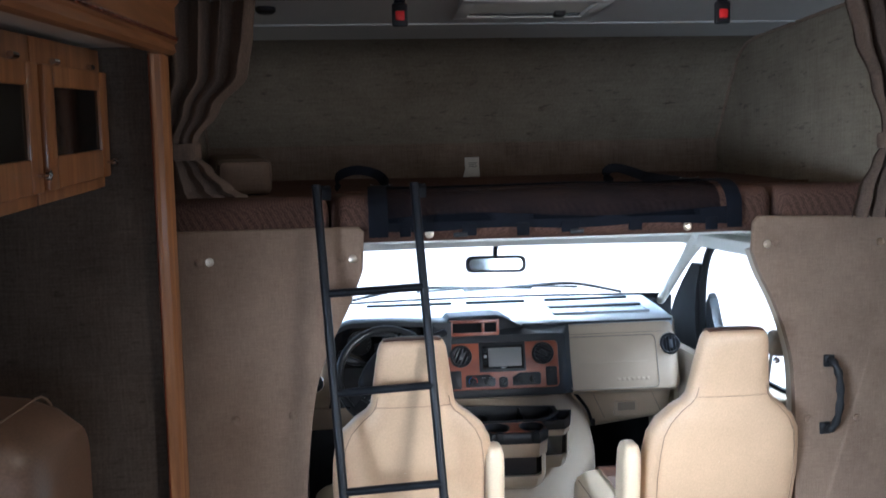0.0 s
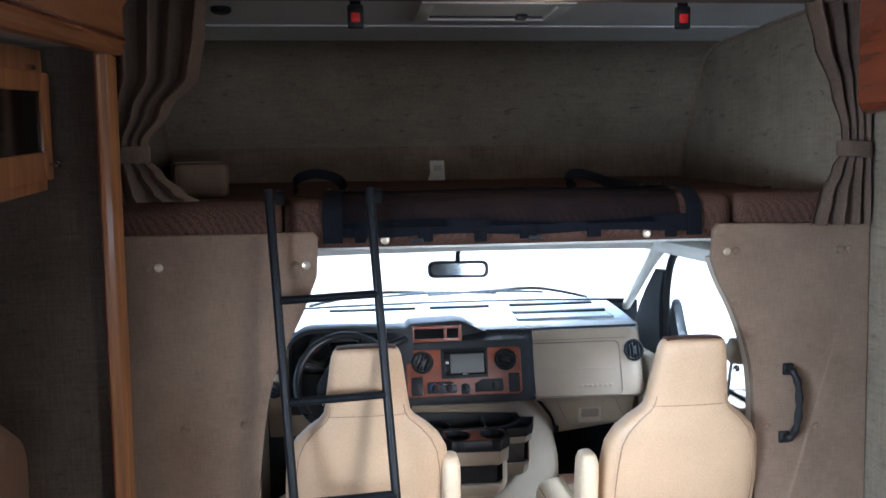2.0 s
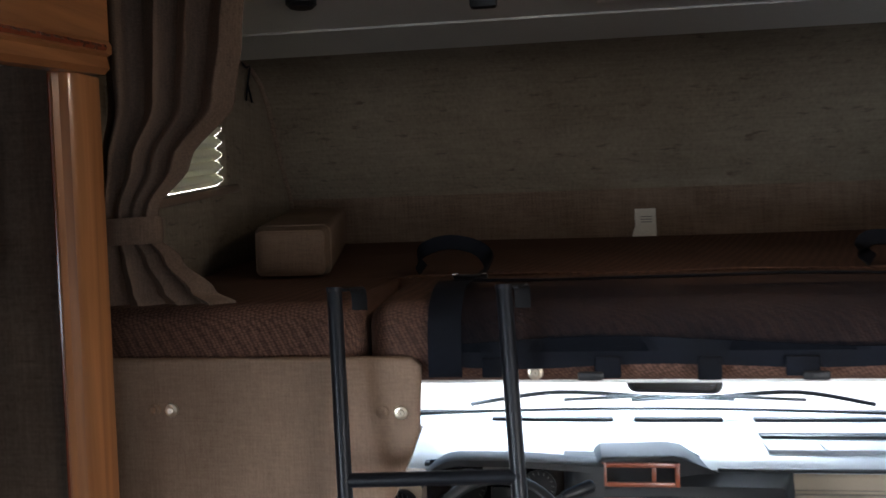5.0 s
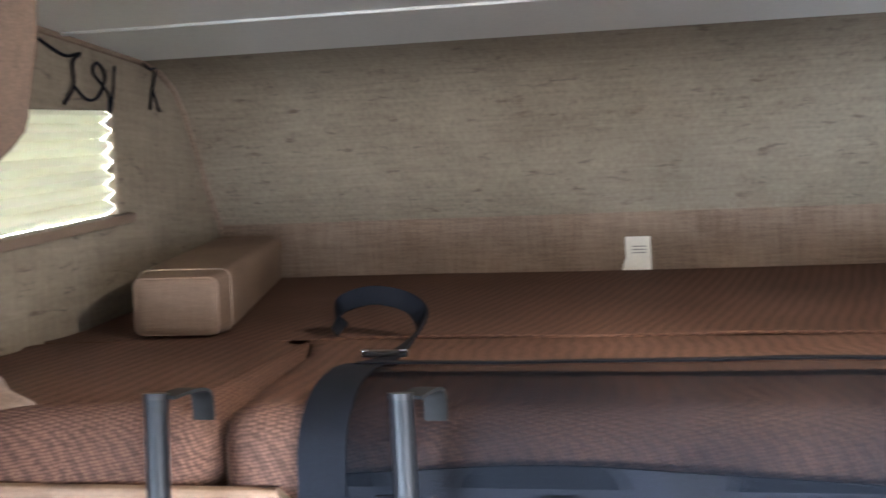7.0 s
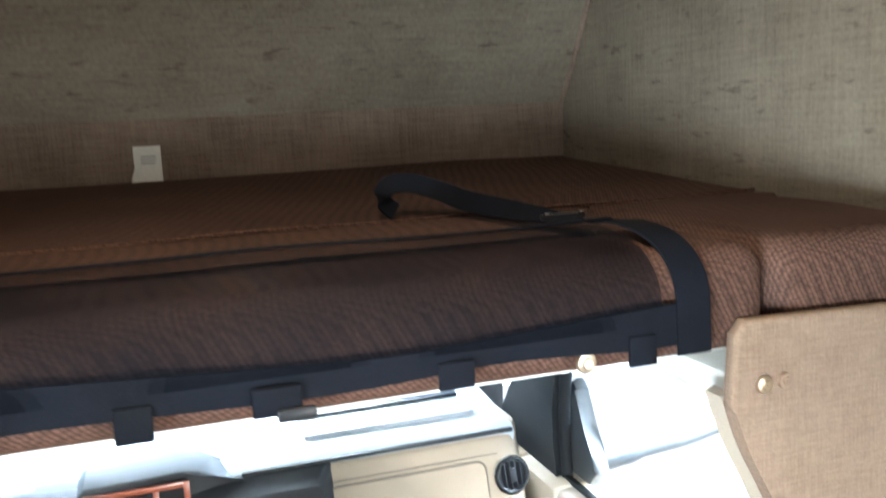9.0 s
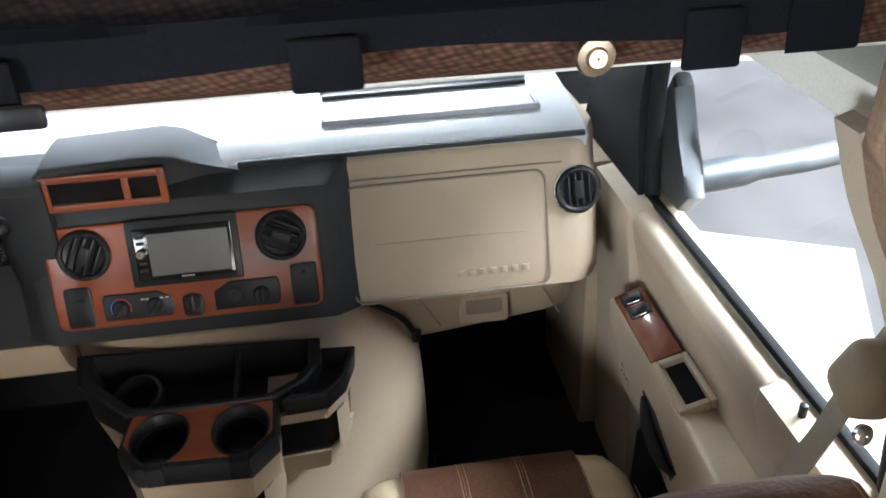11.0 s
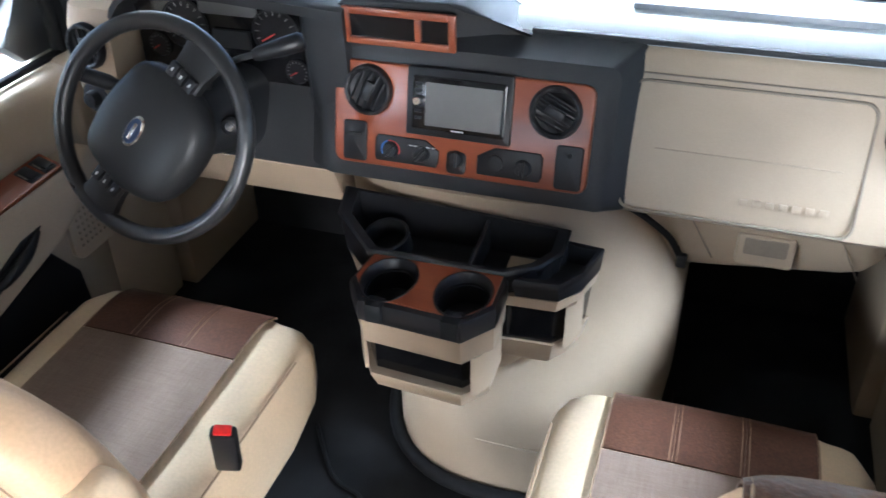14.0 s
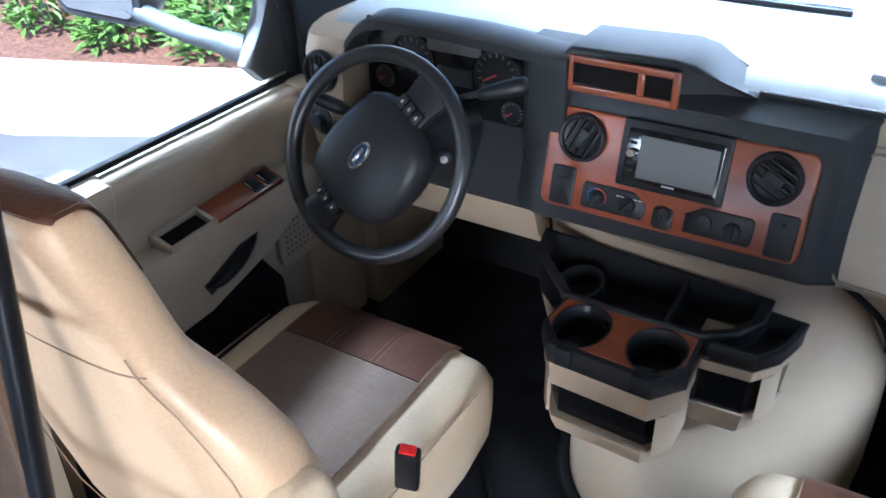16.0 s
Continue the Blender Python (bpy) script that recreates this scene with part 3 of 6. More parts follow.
for pts in ([(-0.487, 2.735, 1.5), (-0.478, 2.85, 1.502), (-0.468, 3.0, 1.522), (-0.5, 3.05, 1.553), (-0.57, 3.06, 1.568), (-0.63, 3.06, 1.552), (-0.648, 3.07, 1.522), (-0.638, 3.08, 1.5)],
            [(0.6, 2.735, 1.5), (0.575, 2.84, 1.505), (0.53, 3.0, 1.515), (0.49, 3.06, 1.535), (0.44, 3.08, 1.552), (0.4, 3.08, 1.55), (0.385, 3.08, 1.525), (0.41, 3.08, 1.5)]):
    c = bow(pts, 8)
    rings = []
    for i, p in enumerate(c):
        d = (c[min(i + 1, len(c) - 1)] - c[max(i - 1, 0)])
        d.normalize()
        k = min(1, i / (len(c) * 0.4))
        s = Vector((1 - k, 0.35, 0.9 * k))
        s = (s - d * s.dot(d)).normalized()
        o = d.cross(s).normalized() * 0.002
        s = s * (0.024 - 0.006 * k)
        rings.append([p - s - o, p + s - o, p + s + o, p - s + o])
    part("strap", loft(fresh(), rings), WEBBING, net, "loose black webbing strap lying in a loop", 60)
    clip = part("strap_clip", a_box(pts[0][0] - 0.036, pts[0][0] + 0.036, 2.768, 2.788, 1.5, 1.51, 0.003), BLACKPLASTIC, net, "strap clip with bright pins")
    for s in (-1, 1):
        part("pin", a_box(pts[0][0] + s * 0.03 - 0.006, pts[0][0] + s * 0.03 + 0.006, 2.765, 2.773, 1.509, 1.513, 0.001), CHROME, clip)


def snap(at, material=BRASS, r=0.013):
    """A round snap stud that faces the house."""
    return lathe(fresh(), [(0.001, 0.009), (r * 0.45, 0.009), (r * 0.55, 0.006), (r * 0.9, 0.005), (r, 0.002), (r, 0)], pose(*at, 90, 0, 0), 16)


for x in (-0.345, 0.484):
    single("mattress_stud", snap((x, 2.492 if x < 0 else 2.49, 1.357), r=0.014), BRASS, "round metal stud on the bunk edge", "stud", "bunk edge studs")



def scaled_ring(r, k):
    cx, cz = sum(p[0] for p in r) / len(r), sum(p[2] for p in r) / len(r)
    return [(cx + (x - cx) * k, y, cz + (z - cz) * k) for x, y, z in r]


bol = []
for i in range(13):
    t = i / 12
    e = 1 - 0.12 * (abs(2 * t - 1) ** 8)
    cx, cy = -0.985 - 0.175 * t, 3.1 + 0.86 * t
    bol.append([(cx + px * e, cy + py * 0.15, 1.549 + 0.055 * t + pz * e) for px, pz, py in [(u, v, 0) for u, v in rounded(-0.104, 0.104, -0.066, 0.066, 0.02)]])
bs = thing("bolster", "long brown bolster cushion lying along the bunk wall", "bolster", (-1.0, 3.4, 1.49))
part("body", loft(fresh(), bol), BOLSTER, bs, "", 50)
for k in (1, 11):
    part("piping", a_tube(bol[k] + bol[k][:1], 0.003, 6), STRIPCLOTH, bs, "", 60)
part("end_panel", loft(fresh(), [[(x, 3.1 - d, z) for x, _, z in scaled_ring(bol[0], k)] for d, k in ((-0.002, 0.98), (0.004, 0.9), (0.006, 0.7))]), BOLSTER, bs, "", 50)

# paper tag sticking up behind the mattress
tag = thing("paper_tag", "crumpled white paper tag behind the bunk mattress", "tag", (0.0, 3.99, 1.5))
part("sheet", slab(fresh(), [[(x + dx, 3.992 - 0.012 * (1 - s) - 0.006 * math.sin(9 * x + 6 * s), 1.53 + 0.1 * s) for s, dx in ((0, -0.012 * (x < -0.035)), (0.25, -0.006 * (x < -0.035)), (0.4, 0), (0.7, 0), (1, 0))] for x in (-0.054, -0.038, -0.018, -0.002, 0.016)], 0.001, (0, -1, 0)), PAPER, tag)
for k in range(3):
    part("print_line", a_box(-0.036, 0.002, 3.98, 3.9815, 1.601 - k * 0.009, 1.604 - k * 0.009), INK, tag)

# bunk window with blind
win = tagged(new("window_1"), "small bunk window with a cream pleated blind let down", "window", kind="structure")
win.location = (XL, 3.07, 1.72)
bm = fresh()
for a in ((2.765, 2.795, 1.69, 1.975), (3.415, 3.44, 1.69, 1.975)):
    box(bm, XL - 0.045, XL + 0.006, a[0], a[1], a[2], a[3], 0.003)
box(bm, XL - 0.045, XL + 0.006, 2.795, 3.415, 1.955, 1.975, 0.003)
part("window_frame", lean(bm), WALLPAPER, win)
part("pane", lean(a_box(XL - 0.042, XL - 0.038, 2.795, 3.415, 1.7, 1.96)), GLASS, win).visible_shadow = False
part("bottom_rail", lean(a_box(XL - 0.004, XL + 0.03, 2.76, 3.455, 1.683, 1.706, 0.005)), BEAMCLOTH, win, "brown blind rail")
blind = bpy.data.materials.new("pleated_blind")
blind.use_nodes = True
bn, bl = blind.node_tree.nodes, blind.node_tree.links
bn.clear()
bo = bn.new("ShaderNodeOutputMaterial")
bd, bt, bx = bn.new("ShaderNodeBsdfDiffuse"), bn.new("ShaderNodeBsdfTranslucent"), bn.new("ShaderNodeMixShader")
bd.inputs[0].default_value = (0.7, 0.67, 0.55, 1)
bt.inputs[0].default_value = (0.72, 0.68, 0.5, 1)
bx.inputs[0].default_value = 0.024
bl.new(bd.outputs[0], bx.inputs[1])
bl.new(bt.outputs[0], bx.inputs[2])
bl.new(bx.outputs[0], bo.inputs[0])
for k in range(7):
    z = 1.706 + k * 0.0365
    rows = [[(XL - 0.03 + 0.024 * s, y, z + 0.0365 * u) for s, u in ((0, 0), (0.9, 0.4), (1, 0.5), (0.9, 0.6), (0, 1))] for y in np.linspace(2.797, 3.414, 6)]
    part("pleat", lean(slab(fresh(), rows, 0.0008, (1, 0, 0))), blind, win)

# black cords hung above the window
for k, pts in enumerate(([(-1.21, 3.05, 2.07), (-1.205, 3.14, 2.05), (-1.205, 3.2, 2.065), (-1.205, 3.17, 2.04), (-1.205, 3.17, 1.99), (-1.205, 3.13, 1.945)], [(-1.205, 3.17, 1.99), (-1.205, 3.22, 1.965), (-1.205, 3.27, 1.98), (-1.205, 3.3, 2.03), (-1.205, 3.27, 2.055), (-1.205, 3.25, 2.03), (-1.205, 3.31, 1.99), (-1.205, 3.31, 1.945)],
                          [(-1.205, 3.345, 2.06), (-1.205, 3.33, 1.99), (-1.205, 3.315, 1.945)], [(-1.205, 3.46, 2.055), (-1.205, 3.5, 2.045), (-1.205, 3.53, 2.05), (-1.205, 3.51, 2.0), (-1.205, 3.49, 1.94)], [(-1.205, 3.51, 1.99), (-1.205, 3.54, 1.94)])):
    single("blind_cord", a_tube(bow([(-1.268, y + 0.072 + 0.02 * (y > 3.4), z + 0.034 + 0.035 * (y > 3.4)) for _, y, z in pts], 6), 0.0035, 6), WEBBING, "thin black cord dangling on the bunk wall", "cord", "bunk wall cords", smooth=60)
for y0, head in ((2.885, REDINK), (2.805, INK)):
    st = thing("warning_label", "small white warning label with a red header on the bunk wall" if head is REDINK else "small white printed label on the bunk wall", "label", (XL, y0, 1.65))
    part("card", a_box(XL, XL + 0.0015, y0 - 0.034, y0 + 0.034, 1.622, 1.664), PAPER, st)
    part("header_bar", a_box(XL + 0.0015, XL + 0.0025, y0 - 0.032, y0 + 0.032, 1.65, 1.662), head, st)
    for k in range(4):
        part("print_line", a_box(XL + 0.0015, XL + 0.0022, y0 - 0.028, y0 + 0.026 - 0.006 * (k % 2), 1.641 - k * 0.005, 1.6432 - k * 0.005), INK, st)

# ---- bunk: curtains ----


def curtain(spans, yc, folds, amp, flip=1):
    """A gathered cloth: spans are rows of (height, edge, edge, fold depth)."""
    rings = []
    zs = [s[0] for s in spans]
    fine_rows = []
    for (za, a0, a1, fa), (zb, b0, b1, fb) in zip(spans, spans[1:]):
        for j in range(6):
            t = j / 6
            s = t * t * (3 - 2 * t)
            fine_rows.append((za + (zb - za) * t, a0 + (b0 - a0) * s, a1 + (b1 - a1) * s, fa + (fb - fa) * s))
    fine_rows.append(spans[-1])
    N = 72
    grid = []
    for i in range(N + 1):
        u = i / N
        col = []
        for z, x0, x1, f in fine_rows:
            ph = u * folds * 2 * math.pi
            wob = 2.2 * noise.noise(Vector((u * 3.5, z * 1.6, 4.0)))
            y = yc + amp * f * math.sin(ph + wob + 0.7 * math.sin(z * 4)) * (0.75 + 0.5 * noise.noise(Vector((u * 5, 1.0, z * 2))))
            x = x0 + (x1 - x0) * (u + 0.012 * math.sin(2 * ph) * f)
            col.append((x, y, z))
        grid.append(col)
    return slab(fresh(), grid, 0.003, (0, -1, 0))


cl = thing("bunk_curtain", "taupe cloth curtain gathered and tied back beside the bunk", "curtain", (-1.05, 2.5, 1.47), "bunk curtains")
part("cloth", curtain([(2.078, -1.135, -0.855, 1), (1.98, -1.135, -0.865, 1), (1.86, -1.13, -0.885, 1), (1.75, -1.15, -0.975, 0.8), (1.66, -1.16, -1.04, 0.4), (1.62, -1.16, -1.045, 0.35), (1.57, -1.17, -1.0, 0.7), (1.51, -1.19, -0.94, 1), (1.486, -1.2, -0.9, 1.1)], 2.5, 4.2, 0.021), CURTAIN, cl, smooth=70)
part("tie_band", loft(fresh(), [[(-1.103 + u, 2.5 + v, z + 0.03 * (u + 0.07)) for u, v, _ in oval(0, 0, 0.072 * k, 0.034 * k, 0, 24, 2.4)] for z, k in ((1.598, 0.96), (1.606, 1.0), (1.64, 1.0), (1.648, 0.96))]), CURTAIN, cl, "cloth tie band")
cr = thing("bunk_curtain", "taupe cloth curtain gathered and tied back over the bunk panel", "curtain", (1.15, 2.48, 1.4), "bunk curtains")
part("cloth", curtain([(2.078, 1.0, 1.21, 1), (1.95, 1.03, 1.215, 1), (1.8, 1.085, 1.215, 0.8), (1.68, 1.12, 1.215, 0.5), (1.615, 1.125, 1.215, 0.4), (1.55, 1.09, 1.215, 0.7), (1.46, 1.045, 1.215, 1), (1.37, 1.02, 1.215, 1.1)], 2.47, 3.6, 0.028), CURTAIN, cr, smooth=70)
part("tie_band", loft(fresh(), [[(1.168 + u, 2.47 + v, z - 0.08 * (u - 0.05)) for u, v, _ in oval(0, 0, 0.058 * k, 0.034 * k, 0, 24, 2.4)] for z, k in ((1.585, 0.96), (1.593, 1.0), (1.625, 1.0), (1.633, 0.96))]), CURTAIN, cr, "cloth tie band")

# ---- bunk: side panels ----


def side_panel(pts, label, studs, buttons, x_mid):
    th = thing("cab_divider", label, "panel", (x_mid, 2.495, 0), "cab divider panels")
    part("board", a_prism(pts, "y", 2.482, 2.508, 0.008, 3), PANELCLOTH, th)
    for x, z in studs:
        part("snap_stud", snap((x, 2.482, z)), BRASS, th, "bright snap stud")
        part("cloth_button", snap((x + (0.034 if x_mid > 0 else -0.034), 2.482, z + 0.001), r=0.012), PANELCLOTH, th)
    for x, z in buttons:
        part("cloth_button", snap((x, 2.482, z), r=0.014), PANELCLOTH, th, "cloth-covered button")
    return th


left_edge = [(p.x, p.y) for p in bow([(-0.555, 1.25, 0), (-0.6, 1.14, 0), (-0.66, 1.02, 0), (-0.705, 0.9, 0), (-0.735, 0.72, 0), (-0.755, 0.48, 0), (-0.76, 0.2, 0), (-0.76, 0.002, 0)], 5)]
side_panel([(-1.17, 0.002), (-1.17, 1.386), (-0.565, 1.386), (-0.548, 1.37)] + left_edge, "tan cloth-covered panel with snaps beside the driver seat", [(-1.019, 1.291), (-0.585, 1.287)], [(-0.962, 0.797), (-0.785, 0.803)], -0.9)
right_edge = [(p.x, p.y) for p in bow([(0.84, 0.002, 0), (0.848, 0.3, 0), (0.848, 0.6, 0), (0.842, 0.85, 0), (0.818, 0.98, 0), (0.775, 1.1, 0), (0.725, 1.2, 0), (0.698, 1.275, 0)], 5)]
rp = side_panel(right_edge + [(0.703, 1.365), (0.72, 1.384), (1.238, 1.372), (1.238, 0.002)], "tan cloth-covered panel with a black grab handle", [(0.746, 1.293), (1.13, 1.288)], [(0.893, 0.71), (1.06, 0.705)], 1.0)
hp = bow([(0.957, 2.485, 0.905), (0.962, 2.455, 0.9), (0.972, 2.44, 0.86), (0.975, 2.437, 0.79), (0.968, 2.44, 0.72), (0.955, 2.455, 0.682), (0.945, 2.485, 0.677)], 6)
part("grab_handle", a_tube(hp, [0.012 + 0.002 * math.sin(i * 1.3) for i in range(len(hp))], 10), DARKGREY, rp, "black ribbed plastic grab handle")
for z, x in ((0.903, 0.957), (0.678, 0.946)):
    part("handle_foot", a_box(x - 0.018, x + 0.018, 2.472, 2.482, z - 0.02, z + 0.02, 0.004), DARKGREY, rp)

# ---- ladder ----
lad = thing("bunk_ladder", "black tubular steel ladder hooked over the bunk edge", "ladder", (-0.52, 2.42, 0.0))


def rail_x(side, z):
    return (-0.682 + (1.5 - z) * 0.062) if side < 0 else (-0.387 + (1.5 - z) * 0.06)


def rail_y(z):
    return 2.432 - (1.5 - z) * 0.16


for s in (-1, 1):
    r = part("rail", a_tube([(rail_x(s, z) - 0.004, rail_y(z), z) for z in (1.512, 1.3, 1.0, 0.6, 0.003)], 0.0135, 12), BLACKMETAL, lad)
    x = rail_x(s, 1.52)
    part("end_cap", a_tube([(x - 0.004, rail_y(1.511), 1.511), (x - 0.004, rail_y(1.517), 1.518)], 0.0145, 12), BLACKPLASTIC, r)
    part("hook", ribbon(fresh(), bow([(x + 0.008, 2.435, 1.513), (x + 0.016, 2.47, 1.514), (x + 0.022, 2.49, 1.51), (x + 0.024, 2.5, 1.498), (x + 0.024, 2.503, 1.47)], 5), 0.028, 0.004), RUBBER, r, "flat black hook", 60)
for z in (1.198, 0.907, 0.622, 0.345):
    part("rung", a_tube([(rail_x(-1, z), rail_y(z), z - 0.004), (rail_x(1, z), rail_y(z), z + 0.008)], 0.0125, 12), BLACKMETAL, lad)

# ---- ceiling fittings ----
for x in (-0.418, 0.602):
    b = thing("net_buckle", "black belt buckle with a red button hanging under the beam", "buckle", (x, 2.5, 2.05), "net buckles")
    part("webbing", a_box(x - 0.017, x + 0.017, 2.497, 2.501, 2.06, 2.1), WEBBING, b)
    part("buckle_body", a_box(x - 0.024, x + 0.024, 2.488, 2.51, 1.995, 2.065, 0.006), BLACKPLASTIC, b)
    part("push_button", a_box(x - 0.014, x + 0.014, 2.484, 2.489, 2.012, 2.04, 0.003), REDPLASTIC, b, "red push button")
for x, y, lit in ((0.13, 2.36, True), (0.525, 2.385, False)):
    c = thing("ceiling_lamp", "lit round ceiling lamp with a frosted dome" if lit else "unlit round ceiling lamp with a chrome rim", "lamp", (x, y, 2.12), "round ceiling lamps")
    part("rim", lathe(fresh(), [(0.05, 0), (0.068, 0), (0.07, -0.006), (0.055, -0.012), (0.05, -0.01)], pose(x, y, 2.12), 28), CHROME, c)
    part("lens", lathe(fresh(), [(0.05, -0.008), (0.047, -0.018), (0.035, -0.027), (0.015, -0.032), (0.001, -0.033)], pose(x, y, 2.12), 28), LAMPLENS if lit else PAPER, c, "frosted dome lens")
spot = bpy.data.lights.new("lamp_light", "POINT")
spot.energy, spot.color, spot.shadow_soft_size = 1.5, (1.0, 0.84, 0.64), 0.03
new("lamp_light", spot).location = (0.13, 2.36, 2.06)
sm = thing("ceiling_sensor", "small black round sensor on the bunk ceiling", "sensor", (-0.863, 2.88, 2.13))
part("body", lathe(fresh(), [(0.035, 0), (0.035, -0.012), (0.026, -0.02), (0.001, -0.02)], pose(-0.863, 2.88, 2.13), 20), BLACKPLASTIC, sm)
vent = thing("ceiling_hatch", "pale ceiling escape hatch with a dark gap and latch", "hatch", (0.06, 2.87, 2.13))
bm = fresh()
for a in ((-0.2, 0.32, 2.7, 2.75), (-0.2, 0.32, 3.0, 3.05), (-0.2, -0.15, 2.75, 3.0), (0.27, 0.32, 2.75, 3.0)):
    box(bm, a[0], a[1], a[2], a[3], 2.112, 2.13, 0.004)
part("frame", bm, CEILING, vent)
part("lid", a_box(-0.145, 0.265, 2.755, 2.97, 2.122, 2.129), HEADLINER, vent)
part("gap", a_box(-0.145, 0.265, 2.972, 2.998, 2.118, 2.1295), BLACKPLASTIC, vent, "black strip in the hatch gap")
part("latch", a_box(0.16, 0.2, 2.92, 2.96, 2.104, 2.122, 0.004), BLACKPLASTIC, vent, "black latch")

# ---- slide-out with overhead cabinets ----


def rise(bm, y0=2.3, k=0.08):
    for v in bm.verts:
        v.co.z += k * (v.co.y - y0)
    return bm


structure("slide_end_wall", a_box(-2.0, -1.13, 2.365, 2.42, 0, 2.1), LINEN_DIM, "linen-patterned end wall of the slide-out", "wall")
structure("slide_wall", a_box(-2.06, -2.0, -2.5, 2.42, 0, 2.12), WALLPAPER, "linen-patterned outer wall of the slide-out", "wall")
structure("slide_ceiling", rise(a_box(-2.0, -1.1, -2.4, 2.36, 1.915, 1.935)), CEILING, "pale ceiling of the slide-out", "ceiling")
structure("slide_front_wall", a_box(-1.35, -1.15, 2.43, 2.5, 0, 2.12), WALLPAPER, "narrow linen-patterned wall at the slide-out opening", "wall")
tr = thing("slide_trim", "honey maple trim post at the slide-out opening", "trim", (-1.1, 2.35, 0), kind="structure")
bm = a_prism([(-1.138, 2.33), (-1.134, 2.322), (-1.126, 2.322), (-1.12, 2.332), (-1.106, 2.336), (-1.1, 2.345), (-1.1, 2.425), (-1.138, 2.425)], "z", 0.0, 1.9)
part("post", bm, HONEY, tr)
part("bead", a_tube([(-1.132, 2.325, 0.01), (-1.132, 2.325, 1.895)], 0.004), CHERRY_DOOR, tr, "dark bead line")
fa = thing("slide_fascia", "honey maple cornice over the slide-out opening", "cornice", (-1.09, 1.0, 1.9), kind="structure")
prof = [(-1.12, 1.895), (-1.085, 1.895), (-1.075, 1.905), (-1.08, 1.925), (-1.07, 1.93), (-1.07, 1.945), (-1.075, 1.952), (-1.075, 2.03), (-1.062, 2.045), (-1.05, 2.075), (-1.04, 2.1), (-1.12, 2.1)]
part("board", rise(a_prism(prof, "y", -2.4, 2.42)), HONEY_Y, fa)
part("rope_bead", rise(a_tube([(-1.068 + 0.002 * math.sin(i * 2.1), -2.4 + i * 0.012, 1.938) for i in range(400)], 0.006, 6)), CHERRY_DOOR, fa, "dark rope-carved bead")
part("top_molding", rise(a_tube([(-1.05, -2.4, 2.07), (-1.05, 2.41, 2.07)], 0.01)), CHERRY_DOOR, fa)

for y0, y1 in ((1.79, 2.28), (1.29, 1.78), (0.79, 1.28), (0.29, 0.78)):
    c = thing("overhead_cabinet", "honey maple overhead cabinet with smoked glass door", "cabinet", (-1.4, (y0 + y1) / 2, 1.55), "overhead cabinets")
    part("body", rise(a_box(-1.6, -1.255, y0, y1, 1.53, 1.9, 0.003)), HONEY, c)
    d = fresh()
    for a in ((y0 + 0.01, y0 + 0.075, 1.56, 1.84), (y1 - 0.075, y1 - 0.01, 1.56, 1.84), (y0 + 0.075, y1 - 0.075, 1.56, 1.635), (y0 + 0.075, y1 - 0.075, 1.79, 1.84)):
        box(d, -1.254, -1.234, a[0], a[1], a[2], a[3], 0.005)
    door = part("door", rise(d), HONEY, c, "framed maple door")
    part("glass_panel", rise(a_box(-1.25, -1.242, y0 + 0.07, y1 - 0.07, 1.63, 1.795)), DARKGLASS, door, "smoked black glass")
    part("knob", rise(lathe(fresh(), [(0.004, 0), (0.004, 0.012), (0.011, 0.018), (0.011, 0.026), (0.001, 0.03)], pose(-1.234, y1 - 0.045, 1.6, 0, 90, 0), 16)), CHROME, door, "bright metal knob")
    part("hinge", rise(a_tube([(-1.244, y0 + 0.1, 1.85), (-1.244, y0 + 0.13, 1.85)], 0.008)), CHROME, c)
    part("hinge", rise(a_tube([(-1.244, y1 - 0.13, 1.85), (-1.244, y1 - 0.1, 1.85)], 0.008)), CHROME, c)

# seat back in the slide-out
sofa = thing("sofa", "brown vinyl sofa with a rounded padded back", "sofa", (-1.5, 1.75, 0))
rings = []
for x in np.linspace(-1.75, -1.25, 9):
    e = 1 - 0.25 * abs((x + 1.5) / 0.25) ** 3
    rings.append([(x, 1.83 + u * e, 0.74 + v * e) for u, v in rounded(-0.28, 0.24, -0.3, 0.29, 0.13, 6)])
part("back_cushion", loft(fresh(), rings), UPHOLSTERY, sofa, smooth=60)
part("seam", a_tube([(-1.345, 1.83 + u * 1.004, 0.74 + v * 1.004) for u, v in rounded(-0.27, 0.232, -0.29, 0.282, 0.125, 6)], 0.003, 6), STITCH, sofa)
part("base", a_box(-1.95, -1.2, 0.3, 2.3, 0.0, 0.42, 0.03), UPHOLSTERY, sofa)

# cabinet on the other side wall
oc = thing("wall_cabinet", "cherry-stained wall cabinet with rounded lower corners", "cabinet", (1.13, 1.7, 1.7))
part("body", a_prism(rounded(1.005, 1.238, 1.705, 2.2, 0.035, 5)[12:] + [(1.238, 2.118), (1.005, 2.118)], "y", 0.9, 2.2, 0.004), CHERRY_DOOR, oc)
part("end_panel", a_prism(rounded(1.035, 1.225, 1.74, 2.08, 0.03, 4), "y", 2.2, 2.206, 0.003), CHERRY_DOOR, oc)

# ---- cab shell ----
wb = tagged(new("windshield"), "wide raked windshield with black lower band", "window", kind="structure")
wb.location = (0, 3.6, 1.1)


def ws(u, t, off=0.0):
    """A point of the windshield: u from -1 to 1 across, t from 0 at the sill to 1 at the top."""
    bend = 0.1 * u * u
    return Vector((u * (0.88 - 0.12 * t), 4.0 - 0.76 * t - bend + off * 0.4, 0.925 + 0.345 * t + off * 0.9))


